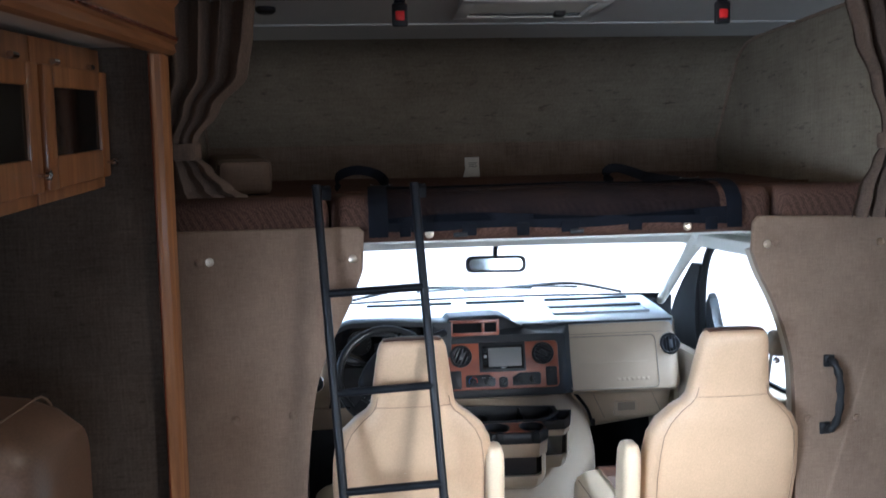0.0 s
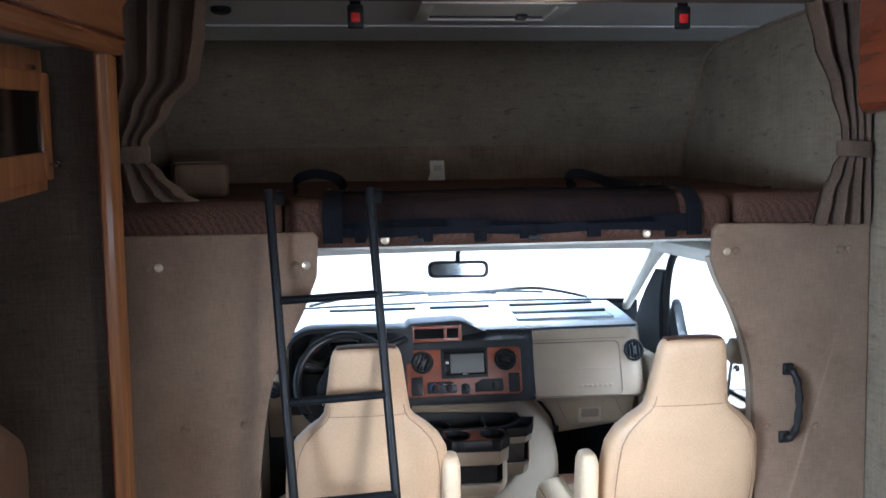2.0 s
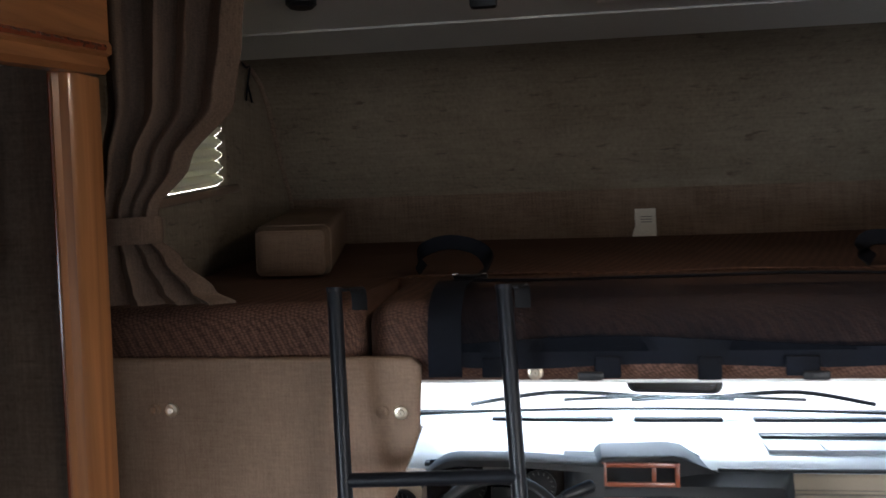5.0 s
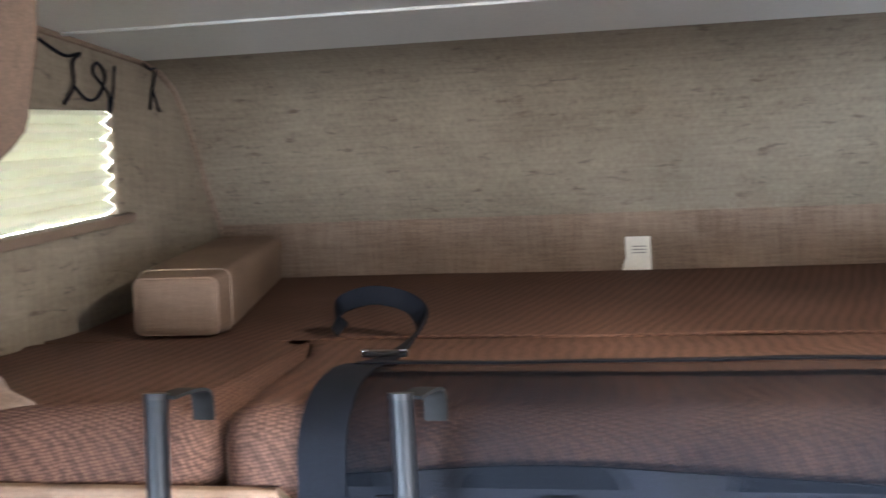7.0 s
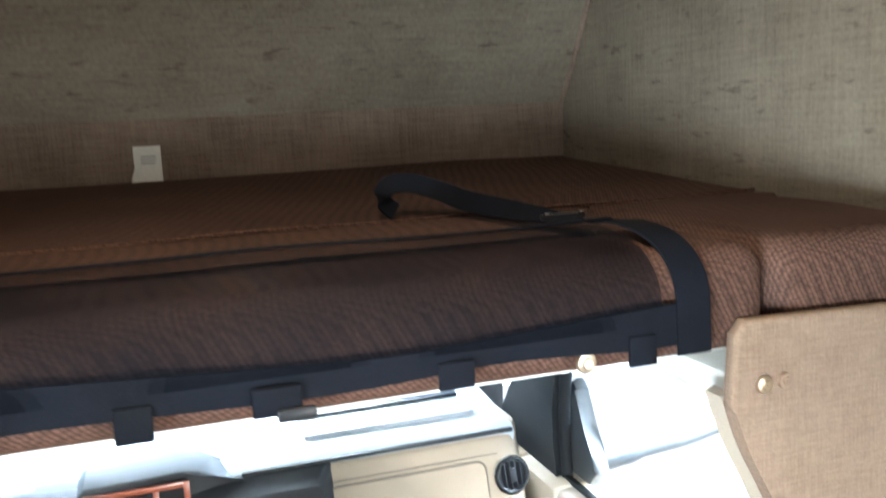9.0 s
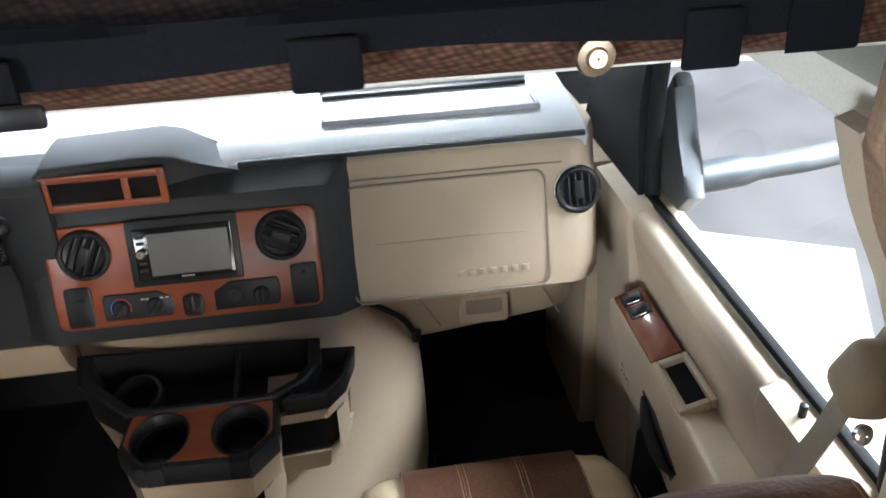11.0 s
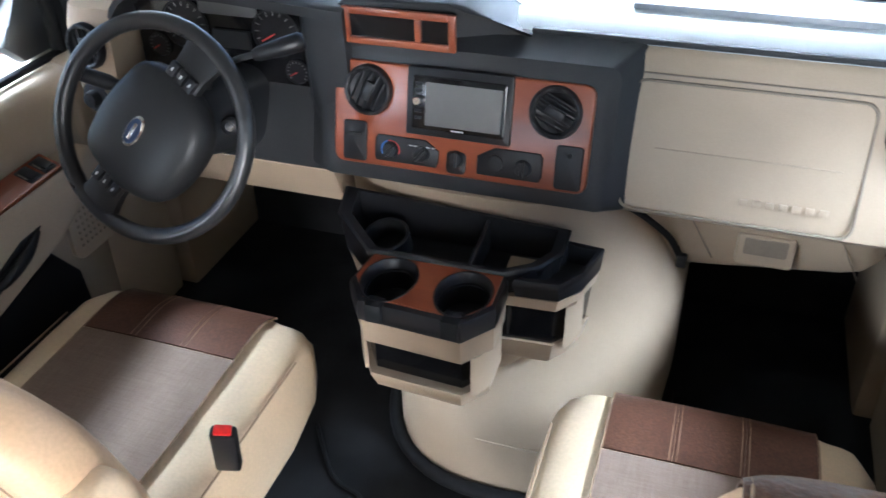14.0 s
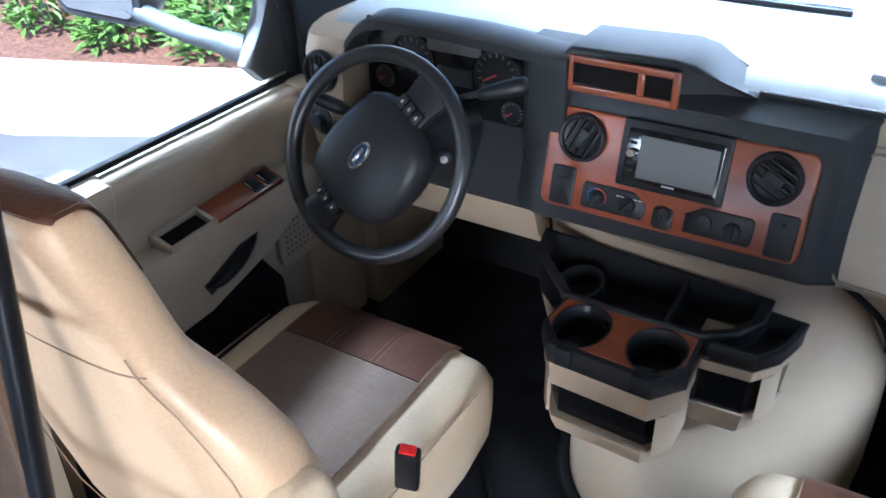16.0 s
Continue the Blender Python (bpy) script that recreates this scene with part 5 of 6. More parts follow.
for z, xa, xb, yf in ((-0.02, -0.165, 0.44, 3.185), (0.04, -0.167, 0.445, 3.192), (0.12, -0.18, 0.452, 3.22), (0.22, -0.205, 0.452, 3.27), (0.32, -0.24, 0.448, 3.325), (0.42, -0.262, 0.43, 3.36), (0.5, -0.275, 0.4, 3.368), (0.555, -0.278, 0.365, 3.365), (0.582, -0.27, 0.34, 3.36), (0.598, -0.255, 0.318, 3.35), (0.604, -0.24, 0.29, 3.36)):
    cx, hw = (xa + xb) / 2, (xb - xa) / 2
    flat = 3.0 if z > 0.3 else 2.5
    ring = []
    for j in range(25):
        a = math.pi + math.pi * j / 24
        c, s = math.cos(a), math.sin(a)
        ring.append((cx + hw * math.copysign(abs(c) ** (2 / flat), c), 3.6 - (3.6 - yf) * abs(s) ** (2 / flat), z))
    ring += [(xb, 3.98, z), (xa, 3.98, z)]
    rings.append(ring)
part("cover", loft(fresh(), rings), PEBBLE, ec, smooth=50)
part("floor_seal", a_tube([(x * 1.0 + (x - 0.13) * 0.04, y - 0.014, -0.008) for x, y, z in rings[0][:25]], 0.016, 8), RUBBER, ec, "black rubber floor seal", 60)
part("cover_seam", a_tube(bow([(0.325, 3.395, 0.602), (0.36, 3.43, 0.56), (0.405, 3.47, 0.5), (0.43, 3.5, 0.44)], 6), 0.007, 6), RUBBER, ec, "black rubber edge")
part("moulded_crease", a_tube(bow([(0.2 + 0.11 * u, np.interp(0.1 + 0.06 * max(u, 0) ** 2, (0.04, 0.12, 0.22), (3.192, 3.22, 3.27)) + 0.068 * abs((0.06 + 0.11 * u) / 0.316) ** 2.5, 0.1 + 0.06 * max(u, 0) ** 2) for u in np.linspace(-1, 1, 9)], 3), 0.0022, 6), PEBBLE, ec)
part("side_clip", a_box(0.425, 0.445, 3.485, 3.515, 0.42, 0.45, 0.004), BLACKPLASTIC, ec)

con = thing("centre_console", "beige and black console with cup holders and bins", "console", (0, 3.25, 0.4))


def scaled(pts, k, c):
    return [(c[0] + (x - c[0]) * k, c[1] + (y - c[1]) * k) for x, y in pts]


def banded(pts, levels):
    """Rings of one outline at several heights: (height, scale, shift towards the dash)."""
    c = (-0.01, 3.24)
    return [[(x, y + s, z) for x, y in scaled(pts, k, c)] for z, k, s in levels]


def open_tray(pts, z0, z1, wall, material, parent, name, label, floor=0.03, slope=0.0):
    c = (sum(p[0] for p in pts) / len(pts), sum(p[1] for p in pts) / len(pts))
    inner = scaled(pts, wall, c)

    def rim(ps, d):
        return [(x, y, z1 - d + slope * max(0, y - 3.22) * (1 - 0.55 * min(1, max(0, (x + 0.2) / 0.34)))) for x, y in ps]
    return part(name, loft(fresh(), [[(*p, z0) for p in scaled(pts, 0.96, c)], rim(pts, 0.022), rim(scaled(pts, 1.02, c), 0.018), rim(scaled(pts, 1.02, c), 0.006), rim(scaled(pts, 0.99, c), 0), rim(inner, 0), [(*p, z0 + floor) for p in scaled(inner, 0.95, c)]]), material, parent, label, 30)


tray_pts = [(-0.262, 3.35), (-0.25, 3.29), (-0.155, 3.22), (0.12, 3.22), (0.18, 3.25), (0.212, 3.29), (0.212, 3.35)]
open_tray(tray_pts, 0.44, 0.528, 0.9, BLACKPLASTIC, con, "upper_tray", "black upper tray", 0.02, 0.55)
tc_ = (0.0, 3.29)
part("tray_body", loft(fresh(), [[(*p, z) for p in scaled(tray_pts, k, tc_)] for z, k in ((0.2, 0.6), (0.215, 0.68), (0.28, 0.78), (0.36, 0.87), (0.445, 0.955))]), PEBBLE, con, "beige body under the tray", 30)
part("tray_divider", a_prism([(3.23, 0.46), (3.345, 0.46), (3.345, 0.555), (3.23, 0.522)], "x", 0.045, 0.053, 0.002), BLACKPLASTIC, con)
part("tray_cup", lathe(fresh(), [(0.043, -0.04), (0.046, 0.034), (0.04, 0.036), (0.036, -0.03), (0.001, -0.03)], pose(-0.142, 3.284, 0.488, 18, 0, 0), 28), DARKGREY, con, "round cup well")
rb_pts = [(0.1, 3.33), (0.1, 3.215), (0.225, 3.222), (0.262, 3.262), (0.285, 3.33)]
open_tray([(0.215, 3.335), (0.19, 3.268), (0.14, 3.216), (0.225, 3.222), (0.262, 3.262), (0.285, 3.33)], 0.468, 0.512, 0.84, BLACKPLASTIC, con, "side_bin_rim", "black side bin rim", 0.012, 0.4)
cbs = (0.17, 3.3)
part("side_bin_top", loft(fresh(), [[(*p, z) for p in scaled(rb_pts, k, cbs)] for z, k in ((0.435, 0.92), (0.464, 0.97))]), PEBBLE, con, "beige side bin")
part("side_bin_base", loft(fresh(), [[(*p, z) for p in scaled(rb_pts, k, cbs)] for z, k in ((0.268, 0.66), (0.285, 0.78), (0.335, 0.87))]), PEBBLE, con)
# solid black block painted in as the shade of the side slot
part("side_bin_hollow", loft(fresh(), [[(*p, z) for p in scaled(rb_pts, k, cbs)] for z, k in ((0.33, 0.8), (0.44, 0.87))]), GLOSSBLACK, con, "black block for the shade in the bin slot")
part("side_bin_post", a_prism([(0.238, 3.236), (0.252, 3.252), (0.262, 3.29), (0.24, 3.29)], "z", 0.33, 0.44), PEBBLE, con)

cup_pts = [(-0.15, 3.218), (-0.158, 3.15), (-0.118, 3.108), (0.085, 3.1), (0.132, 3.142), (0.13, 3.218)]
part("cup_rim", loft(fresh(), banded(cup_pts, ((0.456, 0.97, 0), (0.464, 1.0, 0), (0.5, 1.0, 0), (0.508, 0.98, 0), (0.511, 0.93, 0), (0.506, 0.9, 0))), False), BLACKPLASTIC, con, "black cup holder rim", 30)
CUPS = ((-0.083, 3.164), (0.064, 3.162))
sheet = fresh()
es = []
for loop in [scaled(cup_pts, 0.925, (-0.01, 3.235))] + [[(cx + 0.0525 * math.cos(2 * math.pi * k / 32), cy + 0.0525 * math.sin(2 * math.pi * k / 32)) for k in range(32)] for cx, cy in CUPS]:
    vs = [sheet.verts.new((x, y, 0.5105)) for x, y in loop]
    es += [sheet.edges.new((vs[k], vs[(k + 1) % len(vs)])) for k in range(len(vs))]
bmesh.ops.triangle_fill(sheet, use_beauty=True, use_dissolve=False, edges=es)
up = bmesh.ops.extrude_face_region(sheet, geom=list(sheet.faces))
for v in [g for g in up["geom"] if isinstance(g, bmesh.types.BMVert)]:
    v.co.z += 0.004
part("wood_plate", sheet, CHERRY, con, "glossy cherry wood plate")
for x, y in CUPS:
    hole = part("cup_holder", lathe(fresh(), [(0.054, 0.513), (0.0545, 0.5165), (0.0515, 0.517), (0.0495, 0.513), (0.0475, 0.48), (0.045, 0.441), (0.0005, 0.44)], pose(x, y, 0), 32), BLACKPLASTIC, con, "round black cup well")
    part("grip_ring", lathe(fresh(), [(0.0478, 0.49), (0.0435, 0.489), (0.043, 0.486), (0.0474, 0.484)], pose(x, y, 0), 32), RUBBER, hole)
    # rim is uncut; a black block gives the shade of the notch
    part("cup_notch", a_box(x - 0.016, x + 0.016, 3.096 if x > 0 else 3.1, 3.122, 0.47, 0.516, 0.002), SATINBLACK, hole, "black block for the shade in the notch")
part("front_band", loft(fresh(), banded(cup_pts, ((0.395, 0.9, 0.004), (0.39, 0.945, 0.004), (0.4, 0.96, 0.002), (0.46, 0.975, 0), (0.46, 0.95, 0))), False), PEBBLE, con, "beige upper band")
part("bin_base", loft(fresh(), banded(cup_pts, ((0.215, 0.7, 0.022), (0.222, 0.78, 0.014), (0.25, 0.87, 0.006), (0.292, 0.925, 0.002), (0.297, 0.92, 0.003)))), PEBBLE, con, "beige bin base")
# bin is filled with a black block in place of its inner shade
part("bin_hollow", loft(fresh(), banded(cup_pts, ((0.29, 0.88, 0.012), (0.395, 0.89, 0.012)))), GLOSSBLACK, con, "black block for the shade in the open bin")
for pts in ([(-0.15, 3.21), (-0.148, 3.155), (-0.128, 3.132), (-0.122, 3.134), (-0.138, 3.16), (-0.138, 3.21)], [(0.122, 3.21), (0.121, 3.15), (0.104, 3.126), (0.094, 3.12), (0.11, 3.15), (0.11, 3.21)]):
    part("bin_post", a_prism(pts, "z", 0.29, 0.395), PEBBLE, con)
part("console_back", a_box(-0.17, 0.11, 3.22, 3.33, 0.28, 0.435, 0.01), PEBBLE, con)

# set the console to its true width and depth
for piece in con.children_recursive:
    for v in piece.data.vertices:
        x, y, z = v.co
        v.co = (0.031 + 0.94 * x, 3.145 + (y - 3.163) * (1.35 if y < 3.163 else 1.12), 0.533 + (z - 0.5125) * (0.84 if z < 0.5125 else 0.5))

# ---- steering wheel ----
WHEEL = pose(-0.478, 3.14, 0.765, 66, 0, 0) @ pose(0, 0, 0, 0, 0, 54)
sw = thing("steering_wheel", "black leather steering wheel turned a little, with an oval badge", "steering wheel", (-0.478, 3.12, 0.78))
bm = fresh()
tor = []
for i in range(48):
    a = 2 * math.pi * i / 48
    tor.append([WHEEL @ Vector(((0.187 + 0.0155 * math.cos(b)) * math.cos(a), (0.187 + 0.0155 * math.cos(b)) * math.sin(a), 0.0155 * math.sin(b))) for b in [2 * math.pi * j / 10 for j in range(12)]])
loft(bm, tor + tor[:1], False)
part("rim", bm, RIMLEATHER, sw, "smooth black rim", 80)
hubp = [(p.x, p.y) for p in bow([(-0.085, -0.02, 0), (-0.075, 0.05, 0), (-0.03, 0.068, 0), (0.03, 0.068, 0), (0.075, 0.05, 0), (0.085, -0.02, 0), (0.06, -0.075, 0), (0.0, -0.09, 0), (-0.06, -0.075, 0), (-0.085, -0.02, 0)], 4)][:-1]
hub_rings = [[WHEEL @ Vector((x * k * 1.32, y * k * 1.3, z)) for x, y in hubp] for z, k in ((-0.05, 0.8), (-0.01, 1.0), (0.02, 1.0), (0.034, 0.93), (0.042, 0.8), (0.046, 0.5), (0.048, 0.2))]
part("hub_pad", loft(fresh(), hub_rings), DARKGREY, sw, "padded charcoal hub", 60)
for a, w, b in ((0, 0.036, 0.02), (180, 0.036, 0.02)):
    q = WHEEL @ pose(0, 0, 0, 0, 0, a)
    rr = []
    for t, ww, h in ((0.05, w, 0.012), (0.1, w, 0.01), (0.135, w * 0.92, 0.004), (0.165, w * 1.05, 0.001), (0.187, w * 1.35, 0.0)):
        rr.append([q @ Vector((t, u * ww, h + v * 0.011)) for u, v in ((-1, -1), (1, -1), (1, 0.6), (0.7, 1), (-0.7, 1), (-1, 0.6))])
    sp_ = part("spoke", loft(fresh(), rr), DARKGREY, sw)
    if w > 0.03:
        for k in range(3):
            part("button", a_box(0.108, 0.134, -0.03 + k * 0.021, -0.012 + k * 0.021, 0.014, 0.027, 0.003, m=q), BLACKPLASTIC, sp_)
            part("symbol_bar", a_box(0.118, 0.125, -0.023 + k * 0.021, -0.0205 + k * 0.021, 0.027, 0.0275, m=q), WHITEPRINT, sp_)
bd_ = part("badge", lathe(fresh(), [(0.03, 0), (0.03, 0.003), (0.027, 0.005), (0.001, 0.005)], WHEEL @ pose(0, 0, 0.0465, 0, 0, 4) @ Matrix.Diagonal((1, 0.52, 1, 1)), 28), CHROME, sw, "oval chrome-edged badge")
part("badge_face", lathe(fresh(), [(0.0255, 0.005), (0.0255, 0.006), (0.001, 0.006)], WHEEL @ pose(0, 0, 0.0465, 0, 0, 4) @ Matrix.Diagonal((1, 0.5, 1, 1)), 24), NAVY, bd_)
part("badge_bar", a_box(-0.016, 0.016, -0.003, 0.003, 0.0525, 0.0535, 0.0004, m=WHEEL @ pose(0, 0, 0, 0, 0, 4)), CHROME, bd_)
col = thing("steering_column", "charcoal steering column with two stalks", "steering column", (-0.478, 3.3, 0.72))
cr_ = []
for y, z, rx, rz in ((3.15, 0.768, 0.055, 0.055), (3.22, 0.748, 0.062, 0.065), (3.32, 0.715, 0.066, 0.075), (3.45, 0.68, 0.068, 0.085)):
    cr_.append([(-0.478 + rx * math.copysign(abs(math.cos(a)) ** 0.7, math.cos(a)), y + 0.3 * rz * math.sin(a), z + rz * math.copysign(abs(math.sin(a)) ** 0.7, math.sin(a))) for a in [2 * math.pi * j / 20 for j in range(20)]])
part("shroud", loft(fresh(), cr_), CHARCOAL, col, smooth=50)
gs = part("gear_lever", a_tube(bow([(-0.43, 3.26, 0.8), (-0.4, 3.235, 0.835), (-0.35, 3.235, 0.87), (-0.3, 3.248, 0.884)], 5), 0.006, 8), CHARCOAL, col, "slim gear lever", 60)
part("grip", a_tube([(-0.315, 3.243, 0.88), (-0.305, 3.246, 0.883), (-0.27, 3.258, 0.893), (-0.238, 3.27, 0.902), (-0.231, 3.273, 0.904)], [0.009, 0.013, 0.016, 0.017, 0.012], 12), BLACKPLASTIC, gs, "black lever grip", 60)
part("turn_stalk", a_tube([(-0.53, 3.22, 0.79), (-0.58, 3.21, 0.805), (-0.6, 3.205, 0.812), (-0.66, 3.195, 0.83)], [0.008, 0.009, 0.015, 0.014], 10), BLACKPLASTIC, col, "black indicator stalk", 60)
ig = part("ignition", lathe(fresh(), [(0.018, 0), (0.018, 0.012), (0.012, 0.016), (0.001, 0.016)], pose(-0.402, 3.27, 0.725, 80, 0, 20), 20), BLACKPLASTIC, col)
part("key_slot", lathe(fresh(), [(0.008, 0.016), (0.008, 0.018), (0.001, 0.018)], pose(-0.402, 3.27, 0.725, 80, 0, 20), 16), CHROME, ig)

# ---- captain's seats ----


def seat(cx, off, arm_x, dy, dc, buckle, label):
    th = thing("captain_chair", label, "seat", (cx, 2.75, 0), "cab seats")
    levels = [(z, y + dy, w, d) for z, y, w, d in ((0.3, 2.6, 0.215, 0.05), (0.33, 2.597, 0.235, 0.07), (0.42, 2.578, 0.258, 0.082), (0.55, 2.548, 0.262, 0.08), (0.64, 2.525, 0.256, 0.075), (0.7, 2.51, 0.247, 0.07), (0.745, 2.497, 0.224, 0.065), (0.785, 2.487, 0.184, 0.058), (0.81, 2.479, 0.15, 0.053), (0.83, 2.472, 0.134, 0.05), (0.86, 2.464, 0.128, 0.048), (0.93, 2.446, 0.118, 0.047), (0.985, 2.43, 0.11, 0.046), (1.015, 2.422, 0.105, 0.044), (1.032, 2.418, 0.098, 0.038), (1.04, 2.416, 0.09, 0.026))]
    N = 36
    ring = []
    for z, yc, hw, hd in levels:
        ring.append([Vector((cx + x, yc + y, z)) for x, y, _ in oval(0, 0, hw, hd, 0, N, 3.2)])
    for r in ring:
        for p in r:
            p += Vector((0, 0.004 * noise.noise(Vector((p.x * 9, p.z * 9, cx))), 0))
    part("backrest", loft(fresh(), ring), CREAM_WARMLIT, th, "cream leather backrest with built-in headrest", 60)
    # dark leather cap over the top and the front of the headrest, stitched along its ends
    zs, ycs, hws, hds = zip(*levels)
    path = [(-0.92, 1.0365), (-0.75, 1.0385), (-0.5, 1.0395), (0, 1.04), (0.5, 1.0395)] + [(1, z) for z in (1.037, 1.032, 1.022, 1.005, 0.985, 0.96, 0.93)]
    cap = []
    for k in range(17):
        x = 0.0885 * (-1 + k / 8)
        line = []
        for side, z in path:
            hw, hd, yc = np.interp(z, zs, hws), np.interp(z, zs, hds), np.interp(z, zs, ycs)
            deep = hd * (1 - min(1, abs(x) / hw) ** 3.2) ** (1 / 3.2)
            drop = 0.006 * (abs(x) / 0.0885) ** 4 if abs(side) < 1 else 0.0
            line.append((cx + x, yc + side * (deep + 0.002), z + 0.003 - drop + (0.003 if abs(side) < 1 else 0.0)))
        cap.append(line)
    part("headrest_cap", slab(fresh(), cap, 0.003, (0, 0.1, 1)), BROWNLEATHER, th, "dark brown leather headrest cap", 60)
    for k, d in ((0, 0.005), (16, -0.005)):
        part("cap_stitching", a_tube([Vector(p) + Vector((d, 0, 0.0035)) for p in cap[k][1:]], 0.0011, 4), STITCH, th)
    # seams on the back
    part("neck_seam", a_tube([(cx + x, 2.472 + dy - 0.0505 * (1 - (abs(x) / 0.136) ** 3.2) ** (1 / 3.2), 0.828) for x in np.linspace(-0.12, 0.12, 15)], 0.0012, 5), STITCH, th)
    for s in (-1, 1):
        pts = []
        for z, yc, hw, hd in levels[1:11]:
            pts.append((cx + s * hw * 0.86, yc - hd * 0.86, z))
        part("side_seam", a_tube(pts, 0.0014, 5), STITCH, th)
        part("dimple", lathe(fresh(), [(0.012, 0), (0.008, 0.003), (0.001, 0.004)], pose(cx + s * 0.03, 2.462 + dy, 0.615, 75, 0, 0), 14), CREAM, th)
    qx = cx + off
    body = fresh()
    rr = []
    for y, zt_, hw, zb in [(y + dc, a, b * 1.02, c) for y, a, b, c in ((2.56, 0.33, 0.235, 0.13), (2.6, 0.352, 0.26, 0.11), (2.8, 0.345, 0.272, 0.1), (3.0, 0.35, 0.274, 0.1), (3.1, 0.352, 0.268, 0.12), (3.15, 0.335, 0.25, 0.15), (3.178, 0.3, 0.225, 0.18), (3.185, 0.26, 0.205, 0.2))]:
        zc, hz = (zt_ + zb) / 2, (zt_ - zb) / 2
        sec = []
        for j in range(32):
            a = 2 * math.pi * j / 32
            c, s = math.cos(a), math.sin(a)
            sec.append((qx + hw * math.copysign(abs(c) ** 0.5, c), y + 0.003 * math.sin(j * 2.3), zc + hz * math.copysign(abs(s) ** 0.45, s)))
        rr.append(sec)
    part("cushion", loft(body, rr), CREAM, th, "cream leather seat cushion", 60)

    def on_top(x, y):
        lift = np.interp(y, (2.6, 2.8, 3.0, 3.06, 3.1, 3.13, 3.15, 3.165, 3.178, 3.184), (0.352, 0.345, 0.35, 0.352, 0.351, 0.344, 0.335, 0.32, 0.3, 0.275))
        return (qx + x, y + dc + 0.004 * (y > 3.15), lift + 0.001 + 0.003 * math.cos(x / 0.17 * 1.5))
    cloth = part("centre_panel", slab(fresh(), [[on_top(x, y) for y in np.linspace(2.62, 3.0, 8)] for x in np.linspace(-0.168, 0.168, 9)], 0.0025, (0, 0, 1)), SEATCLOTH, th, "taupe suede centre panel", 60)
    for k in range(3):
        x0 = -0.168 + k * 0.112
        part("front_band", slab(fresh(), [[on_top(x0 + u * 0.1115, y) for y in np.linspace(3.003, 3.168, 13)] for u in np.linspace(0, 1, 5)], 0.003, (0, 0, 1)), BROWNLEATHER, th, "dark brown leather front band", 60)
        if k:
            for d in (-0.006, 0.006):
                part("stitching", a_tube([Vector(on_top(x0 + d, y)) + Vector((0, 0, 0.0032)) for y in np.linspace(3.005, 3.165, 12)], 0.0008, 4), STITCH, th)
    for s in (-1, 1):
        part("piping", a_tube([Vector(on_top(s * 0.17, y)) + Vector((0, 0, 0.002)) for y in np.linspace(2.62, 3.16, 14)], 0.0018, 6), STITCH, th)
        part("side_seam", a_tube([(qx + s * 0.265, y + dc, 0.322 - 0.3 * max(0, y - 3.08)) for y in np.linspace(2.62, 3.06, 8)], 0.002, 5), STITCH, th)
    ar = [[(arm_x + u, 2.53 + dy + v - 0.12 * (z - 0.4), z) for u, v in rounded(-0.03 * k, 0.03 * k, -0.055 * k, 0.055 * k, 0.024 * k, 4)] for z, k in ((0.34, 0.6), (0.36, 0.9), (0.45, 1.0), (0.6, 1.0), (0.645, 0.95), (0.668, 0.75), (0.675, 0.5))]
    part("armrest", loft(fresh(), ar), CREAM, th, "cream leather armrest", 60)
    part("armrest_hinge", a_tube([(arm_x - 0.05, 2.53 + dy, 0.42), (arm_x + 0.05, 2.53 + dy, 0.42)], 0.018, 12), BLACKPLASTIC, th)
    part("pedestal", a_box(qx - 0.17, qx + 0.17, 2.65, 3.05, -0.02, 0.14, 0.015), BLACKMETAL, th, "black steel seat base")
    if buckle:
        b = part("belt_buckle", a_box(-0.021, 0.021, -0.012, 0.012, -0.07, 0.045, 0.006, m=pose(-0.205, 2.81, 0.405, 14, 6, 20)), BLACKPLASTIC, th, "black belt buckle")
        part("release_button", a_box(-0.014, 0.014, -0.009, 0.009, 0.044, 0.05, 0.002, m=pose(-0.205, 2.81, 0.405, 14, 6, 20)), REDPLASTIC, b, "red release button")
    return th


seat(-0.413, -0.088, -0.155, 0.0, 0.04, True, "cream and brown leather driver seat with red-topped buckle")
seat(0.586, -0.054, 0.275, -0.05, 0.03, False, "cream and brown leather passenger seat with armrest")
bl_ = thing("seat_belt", "beige shoulder belt hanging from the cab pillar", "seat belt", (0.9, 2.7, 1.0))
part("strap", ribbon(fresh(), bow([(0.925, 2.6, 1.2), (0.87, 2.612, 1.02), (0.838, 2.622, 0.93), (0.845, 2.68, 0.78), (0.85, 2.75, 0.62), (0.84, 2.76, 0.4), (0.82, 2.74, 0.2)], 4), 0.046, 0.002, (0.3, 1, 0)), BELT, bl_, "", 60)
part("guide", a_box(-0.032, 0.032, -0.035, 0.035, -0.04, 0.04, 0.02, 4, m=pose(0.846, 2.612, 0.94, 20, 10, 0)), PEBBLE_DOOR, bl_, "beige belt guide", 60)
part("anchor_bolt", lathe(fresh(), [(0.012, 0), (0.012, 0.006), (0.006, 0.009), (0.001, 0.009)], pose(0.832, 2.59, 0.885, 70, 0, 10), 14), CHROME, bl_, "bright anchor bolt")

# ---- doors ----


